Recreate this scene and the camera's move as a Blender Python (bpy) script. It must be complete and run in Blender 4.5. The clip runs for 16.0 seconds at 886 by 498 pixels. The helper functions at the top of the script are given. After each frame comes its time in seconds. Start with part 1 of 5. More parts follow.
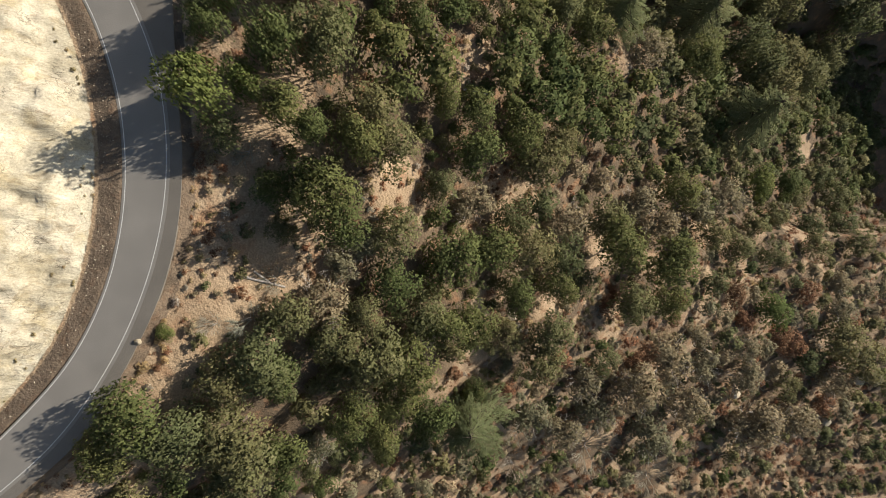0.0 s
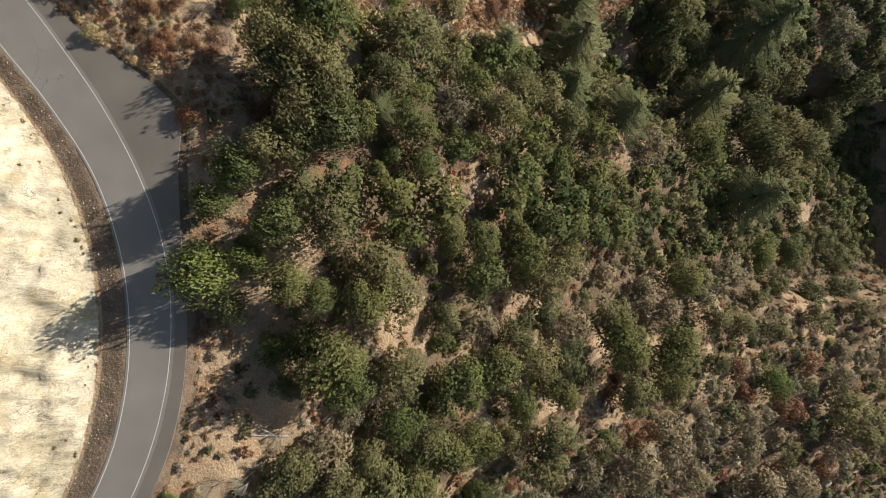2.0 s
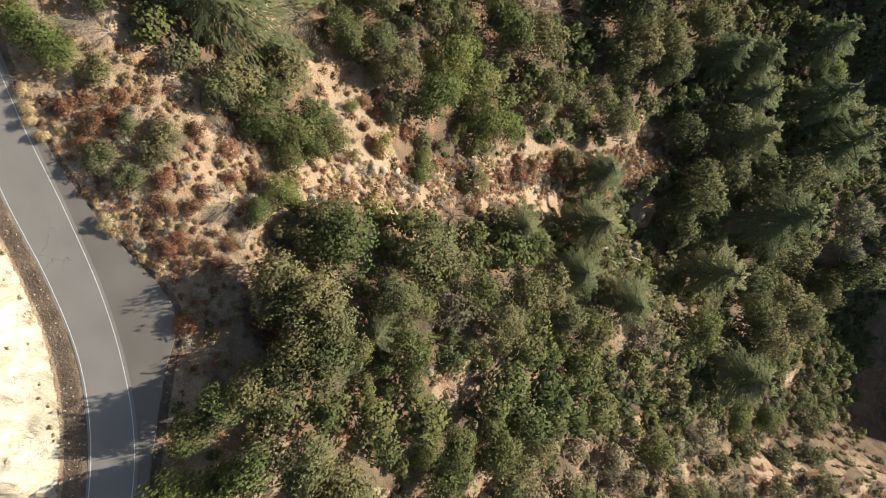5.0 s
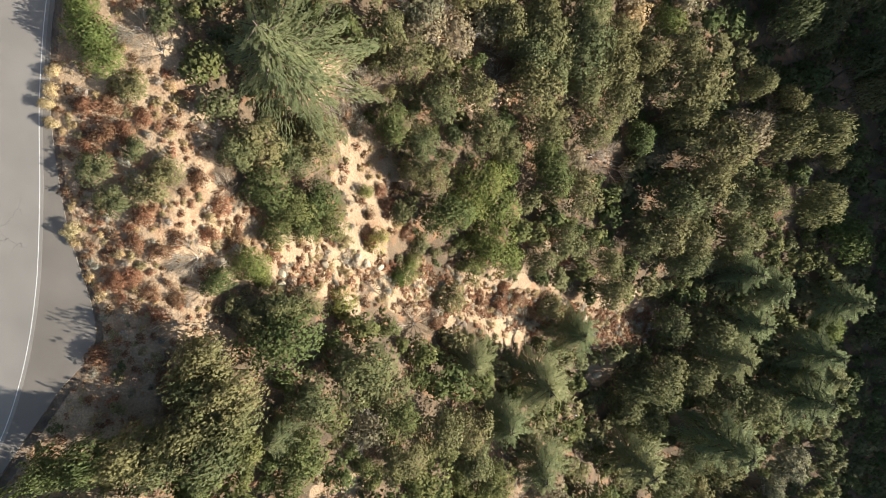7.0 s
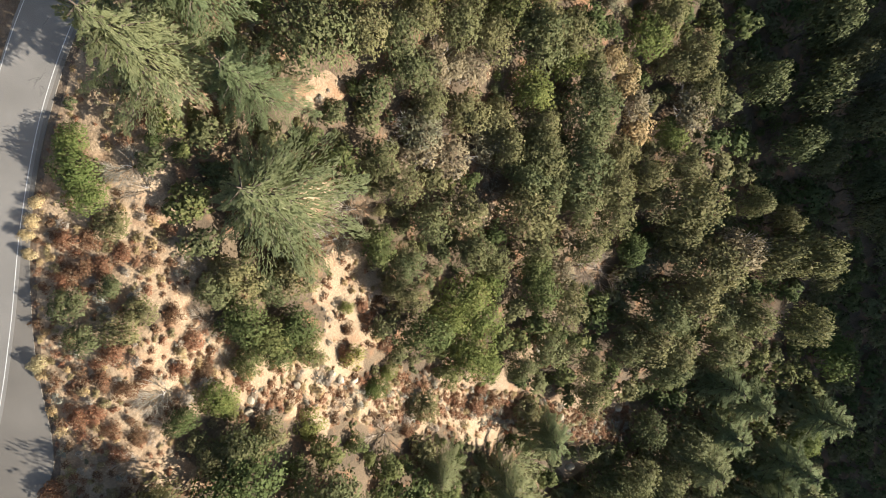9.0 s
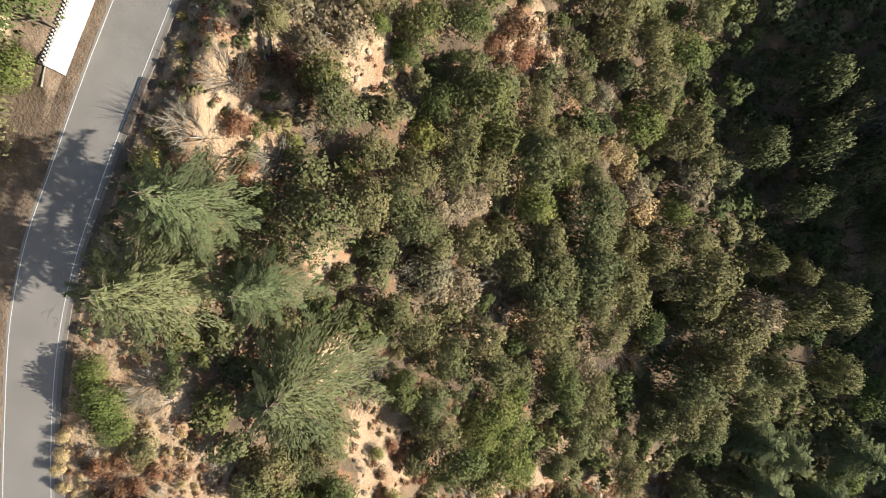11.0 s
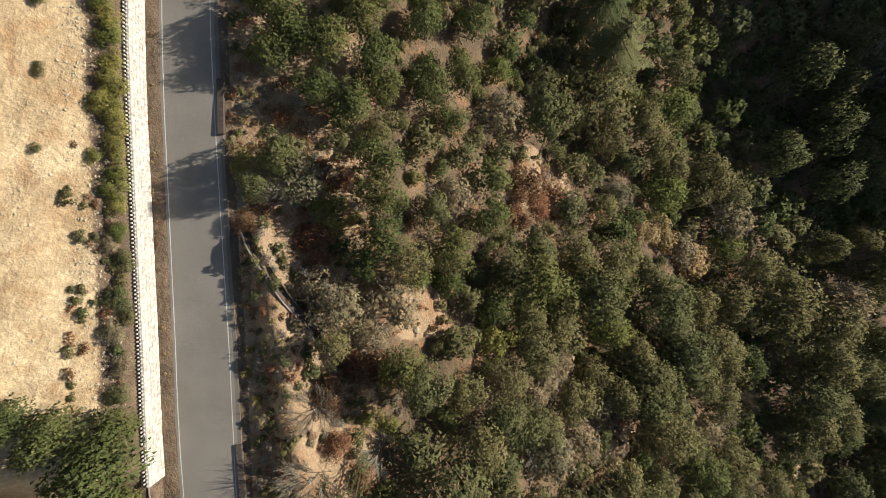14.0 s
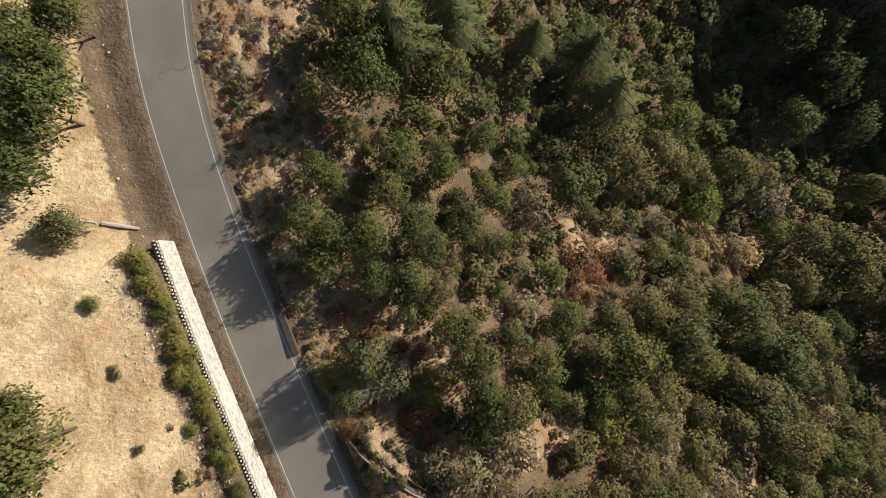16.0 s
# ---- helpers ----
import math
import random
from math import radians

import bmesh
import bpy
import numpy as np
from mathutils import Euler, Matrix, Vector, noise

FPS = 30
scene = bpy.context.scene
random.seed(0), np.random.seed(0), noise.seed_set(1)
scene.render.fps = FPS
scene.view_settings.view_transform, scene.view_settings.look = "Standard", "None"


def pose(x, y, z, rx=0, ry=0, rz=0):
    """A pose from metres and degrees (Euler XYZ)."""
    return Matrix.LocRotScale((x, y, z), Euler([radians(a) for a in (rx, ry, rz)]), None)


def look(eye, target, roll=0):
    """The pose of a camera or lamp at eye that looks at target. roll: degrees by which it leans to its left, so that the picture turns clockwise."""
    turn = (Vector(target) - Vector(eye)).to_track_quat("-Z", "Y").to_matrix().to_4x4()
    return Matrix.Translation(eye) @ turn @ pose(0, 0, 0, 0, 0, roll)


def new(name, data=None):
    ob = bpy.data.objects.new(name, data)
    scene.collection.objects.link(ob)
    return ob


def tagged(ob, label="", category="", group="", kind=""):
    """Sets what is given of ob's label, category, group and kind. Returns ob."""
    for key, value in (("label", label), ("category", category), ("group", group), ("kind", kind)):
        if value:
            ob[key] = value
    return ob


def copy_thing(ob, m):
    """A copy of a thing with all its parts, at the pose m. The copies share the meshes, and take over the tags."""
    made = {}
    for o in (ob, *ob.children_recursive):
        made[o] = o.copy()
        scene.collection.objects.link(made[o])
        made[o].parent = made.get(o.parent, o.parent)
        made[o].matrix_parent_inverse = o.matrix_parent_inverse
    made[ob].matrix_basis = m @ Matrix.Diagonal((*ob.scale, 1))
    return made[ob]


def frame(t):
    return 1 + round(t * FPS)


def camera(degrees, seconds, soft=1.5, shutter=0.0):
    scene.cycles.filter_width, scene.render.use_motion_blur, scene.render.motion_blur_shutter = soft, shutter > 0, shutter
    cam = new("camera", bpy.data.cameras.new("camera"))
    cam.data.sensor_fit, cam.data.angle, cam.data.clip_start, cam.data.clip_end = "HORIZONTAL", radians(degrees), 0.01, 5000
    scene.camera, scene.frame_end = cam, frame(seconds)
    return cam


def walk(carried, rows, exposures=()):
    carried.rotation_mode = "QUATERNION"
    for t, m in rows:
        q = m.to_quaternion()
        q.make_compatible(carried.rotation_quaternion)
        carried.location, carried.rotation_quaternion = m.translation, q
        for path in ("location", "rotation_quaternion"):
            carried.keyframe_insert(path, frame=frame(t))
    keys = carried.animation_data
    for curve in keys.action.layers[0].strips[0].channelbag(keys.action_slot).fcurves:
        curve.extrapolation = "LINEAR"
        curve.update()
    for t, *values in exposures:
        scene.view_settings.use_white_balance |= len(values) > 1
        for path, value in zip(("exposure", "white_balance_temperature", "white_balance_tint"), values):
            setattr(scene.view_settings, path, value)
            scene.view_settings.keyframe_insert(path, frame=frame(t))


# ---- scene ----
cam = camera(89.5, 16.0, 0.9)
METRES, EYE, TILT, LEAN, TURN = 190.0, 63.0, -90.0, 0.0, 0.0
ROWS = [
    (0.0, 0.0, 0.0, 0.0, -0.0, 0.0, -0.0),
    (0.5, -0.0004, -0.0, 0.0303, -0.08, 0.08, -0.11),
    (1.0, -0.0018, 0.0002, 0.0611, -0.14, 0.16, -0.18),
    (1.5, -0.0038, 0.0003, 0.0923, -0.2, 0.24, -0.18),
    (2.0, -0.006, 0.0005, 0.1237, -0.24, 0.36, -0.16),
    (2.5, -0.0081, 0.0006, 0.1552, -0.27, 0.47, -0.73),
    (3.0, -0.0106, 0.0006, 0.1866, -0.33, 0.53, -2.02),
    (3.5, -0.0132, 0.0006, 0.2179, -0.39, 0.57, -3.27),
    (4.0, -0.0161, 0.0005, 0.249, -0.46, 0.6, -4.59),
    (6.5, -0.0394, -0.0012, 0.4014, -1.62, 1.04, -30.22),
    (7.0, -0.0488, -0.001, 0.4306, -1.96, 1.29, -37.39),
    (7.5, -0.0615, -0.0009, 0.4586, -2.23, 1.49, -42.18),
    (8.0, -0.0763, -0.0005, 0.4847, -2.24, 1.6, -42.88),
    (8.5, -0.0932, -0.0002, 0.5104, -2.12, 1.61, -42.88),
    (9.0, -0.1115, -0.0, 0.5356, -1.98, 1.58, -42.84),
    (11.5, -0.2266, 0.0011, 0.6515, -0.77, 1.35, -30.04),
    (12.0, -0.2503, 0.0012, 0.6742, -0.31, 1.24, -22.86),
    (12.5, -0.2726, 0.0015, 0.6977, 0.05, 1.2, -16.69),
    (13.0, -0.2933, 0.0016, 0.7216, 0.33, 1.23, -11.54),
    (13.5, -0.3115, 0.0018, 0.7468, 0.38, 1.22, -11.06),
    (14.0, -0.3283, 0.0021, 0.7724, 0.35, 1.24, -11.1),
    (14.5, -0.3439, 0.002, 0.7987, 0.41, 1.3, -9.88),
    (15.0, -0.3594, 0.0019, 0.8248, 0.81, 1.41, -0.56),
    (15.5, -0.3727, 0.0018, 0.8522, 1.21, 1.46, 7.85),
    (16.0, -0.3833, 0.0017, 0.8797, 1.24, 1.5, 8.96),
]
walk(cam, [(t, pose(0, 0, EYE, TILT, LEAN, TURN) @ pose(METRES * x, METRES * y, METRES * z, 90 + pitch, roll, yaw)) for t, x, y, z, yaw, pitch, roll in ROWS], exposures=((0.0, 0.5, 6500, 10), (3.5, 0.55, 6500, 10), (6.5, 1.28, 6350, 10), (9.0, 1.3, 6350, 10), (12.0, 1.08, 6500, 10), (14.0, 0.55, 6700, 10), (16.0, 0.38, 6900, 11)))

# ---------------------------------------------------------------- light
SUN_AZ, SUN_EL = 22.0, 21.0          # degrees: azimuth from +x towards +y, elevation
world = bpy.data.worlds.new("sky")
scene.world = world
world.use_nodes = True
wn = world.node_tree
sky = wn.nodes.new("ShaderNodeTexSky")
sky.sky_type, sky.sun_disc = "NISHITA", False
sky.sun_elevation, sky.sun_rotation = radians(SUN_EL), radians(90.0 - SUN_AZ)
wn.links.new(sky.outputs[0], wn.nodes["Background"].inputs[0])
wn.nodes["Background"].inputs[1].default_value = 0.066
sun_data = bpy.data.lights.new("sun", "SUN")
sun_data.energy, sun_data.angle, sun_data.color = 5.0, radians(0.6), (1.0, 0.91, 0.79)
sun = new("sun", sun_data)
SUN_WAY = Vector((math.cos(radians(SUN_AZ)) * math.cos(radians(SUN_EL)), math.sin(radians(SUN_AZ)) * math.cos(radians(SUN_EL)), math.sin(radians(SUN_EL))))
sun.matrix_world = look(SUN_WAY * 400, (0, 0, 0))

# ---------------------------------------------------------------- plan of the road and the slope
# y, x of the white line on the hill side, x of the white line on the valley side, x of the outer edge of the pavement
PLAN_Y = (-90, -60, -40, -27, -16, -7, 3, 12, 25, 35, 44, 54, 66, 79, 89, 98, 107, 116, 128, 139, 150, 162, 175, 188, 200, 211, 240, 290)
HILL_X = (-150, -105, -78, -62.6, -52.7, -48, -45.4, -44.8, -46.6, -50.4, -56.3, -64.4, -73, -81.4, -86, -88.8, -91.6, -94.2, -97, -99.6, -102.2, -105, -107.7, -110, -111.4, -111.6, -110, -102)
VALE_X = (-133, -94, -69.4, -54.6, -46.9, -42.7, -39.9, -39, -40.4, -44.1, -49, -56, -65.2, -73.6, -78.3, -81.3, -84, -86.4, -89.3, -92.1, -94.9, -97.9, -100.9, -103.1, -104.1, -103.8, -102, -94)
EDGE_X = (-130, -91, -66.5, -51.4, -44.5, -40.2, -37.6, -36.9, -37.8, -38.3, -38.9, -51.5, -63.6, -72.4, -77.3, -80.3, -83, -85.4, -88.3, -91.1, -93.9, -96.9, -99.9, -102.1, -103.1, -102.8, -101, -93)


def along(y, xs):
    """A smooth curve through the plan's knots (cubic, Catmull-Rom slopes)."""
    k = np.array(PLAN_Y, float)
    v = np.array(xs, float)
    m = np.gradient(v, k)
    y = np.clip(np.asarray(y, float), k[0], k[-1])
    i = np.clip(np.searchsorted(k, y) - 1, 0, len(k) - 2)
    w = k[i + 1] - k[i]
    t = (y - k[i]) / w
    return ((1 + 2 * t) * (1 - t) ** 2 * v[i] + t * (1 - t) ** 2 * w * m[i] + t * t * (3 - 2 * t) * v[i + 1] + t * t * (t - 1) * w * m[i + 1])


def hill_line(y):
    return along(y, HILL_X)


def vale_line(y):
    return along(y, VALE_X)


def edge_line(y):
    return along(y, EDGE_X)


def road_z(y):
    """The road is level, then climbs gently to the north."""
    return 2.6 * np.clip((np.asarray(y, float) - 117) / 68, 0, 1.1)


def step(a, b, v):
    t = np.clip((v - a) / (b - a), 0, 1)
    return t * t * (3 - 2 * t)


def waves(x, y, size, seed):
    """Cheap smooth noise, -1 to 1, out of a few slanted waves."""
    r = np.random.RandomState(seed)
    out = 0
    for n in range(6):
        a, p, f = r.uniform(0, 6.28), r.uniform(0, 6.28), r.uniform(0.6, 1.7)
        out = out + np.sin((x * np.cos(a) + y * np.sin(a)) * 6.28 * f / size + p)
    return out / 3.2


def ground_z(x, y):
    x, y = np.asarray(x, float), np.asarray(y, float)
    s = x - vale_line(y)
    # valley side: a bench, then a slope that eases with depth
    yk = (-20, 5, 50, 90, 150, 185, 240)
    start = np.interp(y, yk, (9, 9, 27, 20, 16, 15, 15))
    steep = np.interp(y, yk, (0.92, 0.95, 0.74, 0.82, 0.76, 0.79, 0.8))
    ease = np.interp(y, yk, (175, 170, 700, 165, 140, 120, 115))
    soft = 6.0
    run = soft * np.logaddexp(0, np.clip((s - start) / soft, -30, 200))
    z = -steep * ease * (1 - np.exp(-run / ease))
    rough = step(6, 30, s)
    z = z + rough * (1.6 * waves(x, y, 46, 3) + 0.7 * waves(x, y, 17, 4) + 0.25 * waves(x, y, 6, 5))
    z = z + 0.25 * step(3, 6, x - edge_line(y)) * waves(x, y, 5, 6)
    z = z + road_z(y) * (1 - step(12, 60, s))
    # a low bank beside the road
    top = np.interp(y, (112, 128, 145), (9.5, 8.5, 6.0))
    z = z + 2.7 * np.exp(-((s - top) / np.where(s < top, 2.6, 2.8)) ** 2) * step(106, 116, y) * (1 - step(143, 150, y)) * step(1.2, 3, s)
    # the far side of the valley
    q = (x - 100) * 0.77 + (y - 170) * 0.63
    w = (y - 170) * 0.77 - (x - 100) * 0.63
    crest = np.interp(w, (-260, -171, -98, -77, -61, -30, 0, 40), (-70, -40, -8, 3, 14, 34, 50, 57)) + 5 * waves(x, y, 60, 14)
    z = z + (crest - z) * step(40, 190, q)
    # hill side: shoulder, then the cut bank
    d = hill_line(y) - x
    south = 1 - step(38, 62, y)
    north = step(104, 112, y) * (1 - step(172, 178, y))
    mid = 1 - south - step(104, 112, y)
    lump = 0.55 * waves(x, y, 9, 7) + 0.3 * waves(x, y, 3.4, 8) + 0.2 * np.abs(waves(x + 0.6 * y, 2.2 * y - x, 3.0, 12))
    a, c = 0.5 * x + 0.87 * y, 0.5 * y - 0.87 * x
    ribs = 0.9 * waves(a, 0.4 * c, 9, 51) + 0.4 * waves(a, 0.4 * c, 4.5, 52)
    bank_s = 0.62 * np.clip(d - 4.2, 0, None) + step(5, 8, d) * (lump + ribs)
    bank_m = 0.45 * np.clip(d - 11.0, 0, None) + 0.1 * lump
    bank_n = np.where(d > 2.9, 3.3 + 0.48 * np.clip(d - 3.2, 0, None) + step(4, 8, d) * lump * 0.4, 0)
    bank_f = 0.5 * np.clip(d - 4.5, 0, None) + 0.3 * step(3, 8, d) * lump
    far = 1 - south - north - mid
    bank = south * bank_s + mid * bank_m + north * bank_n + far * bank_f
    bank = np.minimum(bank, 60 + 0.1 * d) + road_z(y)
    z = np.where(d > 0, bank, z)
    flat = (d < 0.3) & (x < edge_line(y) + 0.3)
    z = np.where(flat, road_z(y) - 0.12, z)
    return z


def height(x, y):
    return float(ground_z(x, y))


# ---------------------------------------------------------------- materials
def material(name, build, rough=0.85):
    m = bpy.data.materials.new(name)
    m.use_nodes = True
    t = m.node_tree
    bsdf = t.nodes["Principled BSDF"]
    bsdf.inputs["Roughness"].default_value = rough
    bsdf.inputs["Specular IOR Level"].default_value = 0.25
    build(t, bsdf)
    return m


def node(t, kind, **values):
    n = t.nodes.new(kind)
    for key, v in values.items():
        n.inputs[key.replace("_", " ")].default_value = v
    return n


def place_of(t):
    g = t.nodes.new("ShaderNodeNewGeometry")
    return g.outputs["Position"]


def noise_of(t, size, detail=4.0, rough=0.55):
    """Noise whose patches are about size metres wide."""
    n = node(t, "ShaderNodeTexNoise", Scale=1.0 / size, Detail=detail, Roughness=rough)
    t.links.new(place_of(t), n.inputs["Vector"])
    return n.outputs["Fac"]


def ramp_of(t, source, *stops):
    r = t.nodes.new("ShaderNodeValToRGB")
    while len(r.color_ramp.elements) < len(stops):
        r.color_ramp.elements.new(0.5)
    for e, (p, c) in zip(r.color_ramp.elements, stops):
        e.position, e.color = p, (*c, 1) if len(c) == 3 else c
    t.links.new(source, r.inputs["Fac"])
    return r.outputs["Color"]


def mix_of(t, a, b, fac, kind="MIX"):
    m = t.nodes.new("ShaderNodeMix")
    m.data_type, m.blend_type = "RGBA", kind
    for sock, v in ((m.inputs[6], a), (m.inputs[7], b)):
        if isinstance(v, tuple):
            sock.default_value = (*v, 1)
        else:
            t.links.new(v, sock)
    if isinstance(fac, float):
        m.inputs[0].default_value = fac
    else:
        t.links.new(fac, m.inputs[0])
    return m.outputs[2]


def bump_of(t, bsdf, source, strength, far):
    b = node(t, "ShaderNodeBump", Strength=strength, Distance=far)
    t.links.new(source, b.inputs["Height"])
    t.links.new(b.outputs["Normal"], bsdf.inputs["Normal"])


def grey(v):
    return (v, v, v)


def asphalt_look(base):
    def build(t, b):
        c = ramp_of(t, noise_of(t, 7, 5), (0.3, tuple(v * 0.86 for v in base)), (0.7, tuple(v * 1.12 for v in base)))
        c = mix_of(t, c, ramp_of(t, noise_of(t, 0.12, 3), (0.35, grey(0.35)), (0.65, grey(0.62))), 0.55, "OVERLAY")
        crack = node(t, "ShaderNodeTexVoronoi", Scale=0.16)
        crack.feature = "DISTANCE_TO_EDGE"
        warp = node(t, "ShaderNodeTexNoise", Scale=0.5, Detail=4.0)
        t.links.new(place_of(t), warp.inputs["Vector"])
        add = t.nodes.new("ShaderNodeVectorMath")
        add.operation = "MULTIPLY_ADD"
        t.links.new(warp.outputs["Color"], add.inputs[0])
        add.inputs[1].default_value = (3, 3, 3)
        t.links.new(place_of(t), add.inputs[2])
        t.links.new(add.outputs[0], crack.inputs["Vector"])
        line = ramp_of(t, crack.outputs["Distance"], (0.0, grey(1.0)), (0.012, grey(0.0)))
        some = ramp_of(t, noise_of(t, 14, 2), (0.58, grey(0.0)), (0.66, grey(0.5)))
        c = mix_of(t, c, (0.03, 0.03, 0.032), mix_of(t, line, some, 1.0, "MULTIPLY"))
        t.links.new(c, b.inputs["Base Color"])
        bump_of(t, b, noise_of(t, 0.05, 3), 0.4, 0.01)
    return build


def soil_colour(t, light, dark, red, stone=0.35, big=9.0):
    c = ramp_of(t, noise_of(t, big, 6, 0.6), (0.32, dark), (0.62, light))
    c = mix_of(t, c, red, ramp_of(t, noise_of(t, big * 0.45, 5), (0.52, grey(0)), (0.68, grey(0.75))))
    v = node(t, "ShaderNodeTexVoronoi", Scale=1.0 / stone)
    t.links.new(place_of(t), v.inputs["Vector"])
    c = mix_of(t, c, ramp_of(t, v.outputs["Distance"], (0.1, grey(0.62)), (0.6, grey(0.4))), 0.5, "OVERLAY")
    return mix_of(t, c, ramp_of(t, noise_of(t, 0.25, 4, 0.7), (0.3, grey(0.36)), (0.7, grey(0.64))), 0.7, "OVERLAY")


def zone_of(t, name, size):
    """The edge of a zone of the ground, frayed by noise."""
    a = t.nodes.new("ShaderNodeAttribute")
    a.attribute_name = name
    m = t.nodes.new("ShaderNodeMath")
    m.operation = "MULTIPLY_ADD"
    t.links.new(noise_of(t, size, 5, 0.65), m.inputs[0])
    m.inputs[1].default_value = 0.7
    t.links.new(a.outputs["Fac"], m.inputs[2])
    return ramp_of(t, m.outputs[0], (0.76, grey(0)), (0.94, grey(1)))


def ground_look(t, b):
    c = soil_colour(t, (0.4, 0.3, 0.195), (0.28, 0.2, 0.125), (0.28, 0.16, 0.09))
    rock = soil_colour(t, (0.59, 0.54, 0.415), (0.42, 0.37, 0.26), (0.45, 0.37, 0.22), 1.6, 7.0)
    streak = node(t, "ShaderNodeTexNoise", Scale=0.4, Detail=5.0, Roughness=0.6, Distortion=1.4)
    turn = t.nodes.new("ShaderNodeMapping")
    turn.inputs["Rotation"].default_value = (0.3, 0.2, -0.9)
    turn.inputs["Scale"].default_value = (0.55, 1.4, 1.4)
    t.links.new(place_of(t), turn.inputs["Vector"])
    t.links.new(turn.outputs[0], streak.inputs["Vector"])
    # Dark streaks put the shade of the rock's relief into its colour.
    rock = mix_of(t, rock, ramp_of(t, streak.outputs["Fac"], (0.36, (0.24, 0.2, 0.14)), (0.45, grey(0.5)), (0.7, grey(0.56))), 0.4, "OVERLAY")
    # Crack lines, coloured dark for the shade that lies in the crevices.
    for size, width, wander in ((3.4, 0.035, 1.6), (1.3, 0.04, 1.2)):
        crack = node(t, "ShaderNodeTexVoronoi", Scale=1.0 / size)
        crack.feature = "DISTANCE_TO_EDGE"
        warp = node(t, "ShaderNodeTexNoise", Scale=1.1 / size, Detail=5.0, Roughness=0.7)
        t.links.new(turn.outputs[0], warp.inputs["Vector"])
        add = t.nodes.new("ShaderNodeVectorMath")
        add.operation = "MULTIPLY_ADD"
        t.links.new(warp.outputs["Color"], add.inputs[0])
        add.inputs[1].default_value = (wander * size,) * 3
        t.links.new(turn.outputs[0], add.inputs[2])
        t.links.new(add.outputs[0], crack.inputs["Vector"])
        line = ramp_of(t, crack.outputs["Distance"], (0.0, grey(1)), (width, grey(0)))
        some = ramp_of(t, noise_of(t, 3.0, 4), (0.52, grey(0)), (0.64, grey(0.8)))
        rock = mix_of(t, rock, (0.12, 0.1, 0.07), mix_of(t, line, some, 1.0, "MULTIPLY"))
    scree = soil_colour(t, (0.55, 0.45, 0.29), (0.36, 0.265, 0.155), (0.35, 0.225, 0.12), 0.8, 7.0)
    dirt = soil_colour(t, (0.2, 0.15, 0.105), (0.11, 0.084, 0.06), (0.16, 0.105, 0.068), 0.2, 3.0)
    # Leaf litter, darkened in its colour to carry the shade between the trees.
    shaded_litter = soil_colour(t, (0.17, 0.125, 0.08), (0.085, 0.065, 0.045), (0.3, 0.165, 0.09), 0.3, 7.0)
    c = mix_of(t, c, shaded_litter, zone_of(t, "zone_shaded_litter", 1.4))
    c = mix_of(t, c, rock, zone_of(t, "zone_rock", 1.6))
    c = mix_of(t, c, scree, zone_of(t, "zone_scree", 1.6))
    c = mix_of(t, c, dirt, zone_of(t, "zone_dirt", 0.8))
    t.links.new(c, b.inputs["Base Color"])
    h = mix_of(t, noise_of(t, 0.5, 5, 0.6), noise_of(t, 2.2, 4, 0.6), 0.5)
    facet = node(t, "ShaderNodeTexVoronoi", Scale=0.42)
    t.links.new(add.outputs[0], facet.inputs["Vector"])
    face = mix_of(t, streak.outputs["Fac"], facet.outputs["Distance"], 0.6)
    bump_of(t, b, mix_of(t, h, face, zone_of(t, "zone_rock", 1.6)), 1.0, 0.55)


def plain_look(a, c2, size, relief=0.02):
    def build(t, b):
        c = ramp_of(t, noise_of(t, size, 5, 0.65), (0.3, a), (0.7, c2))
        info = t.nodes.new("ShaderNodeObjectInfo")
        c = mix_of(t, c, ramp_of(t, info.outputs["Random"], (0.0, grey(0.42)), (1.0, grey(0.58))), 0.8, "OVERLAY")
        t.links.new(c, b.inputs["Base Color"])
        bump_of(t, b, noise_of(t, size * 0.3, 5), 0.7, relief)
    return build


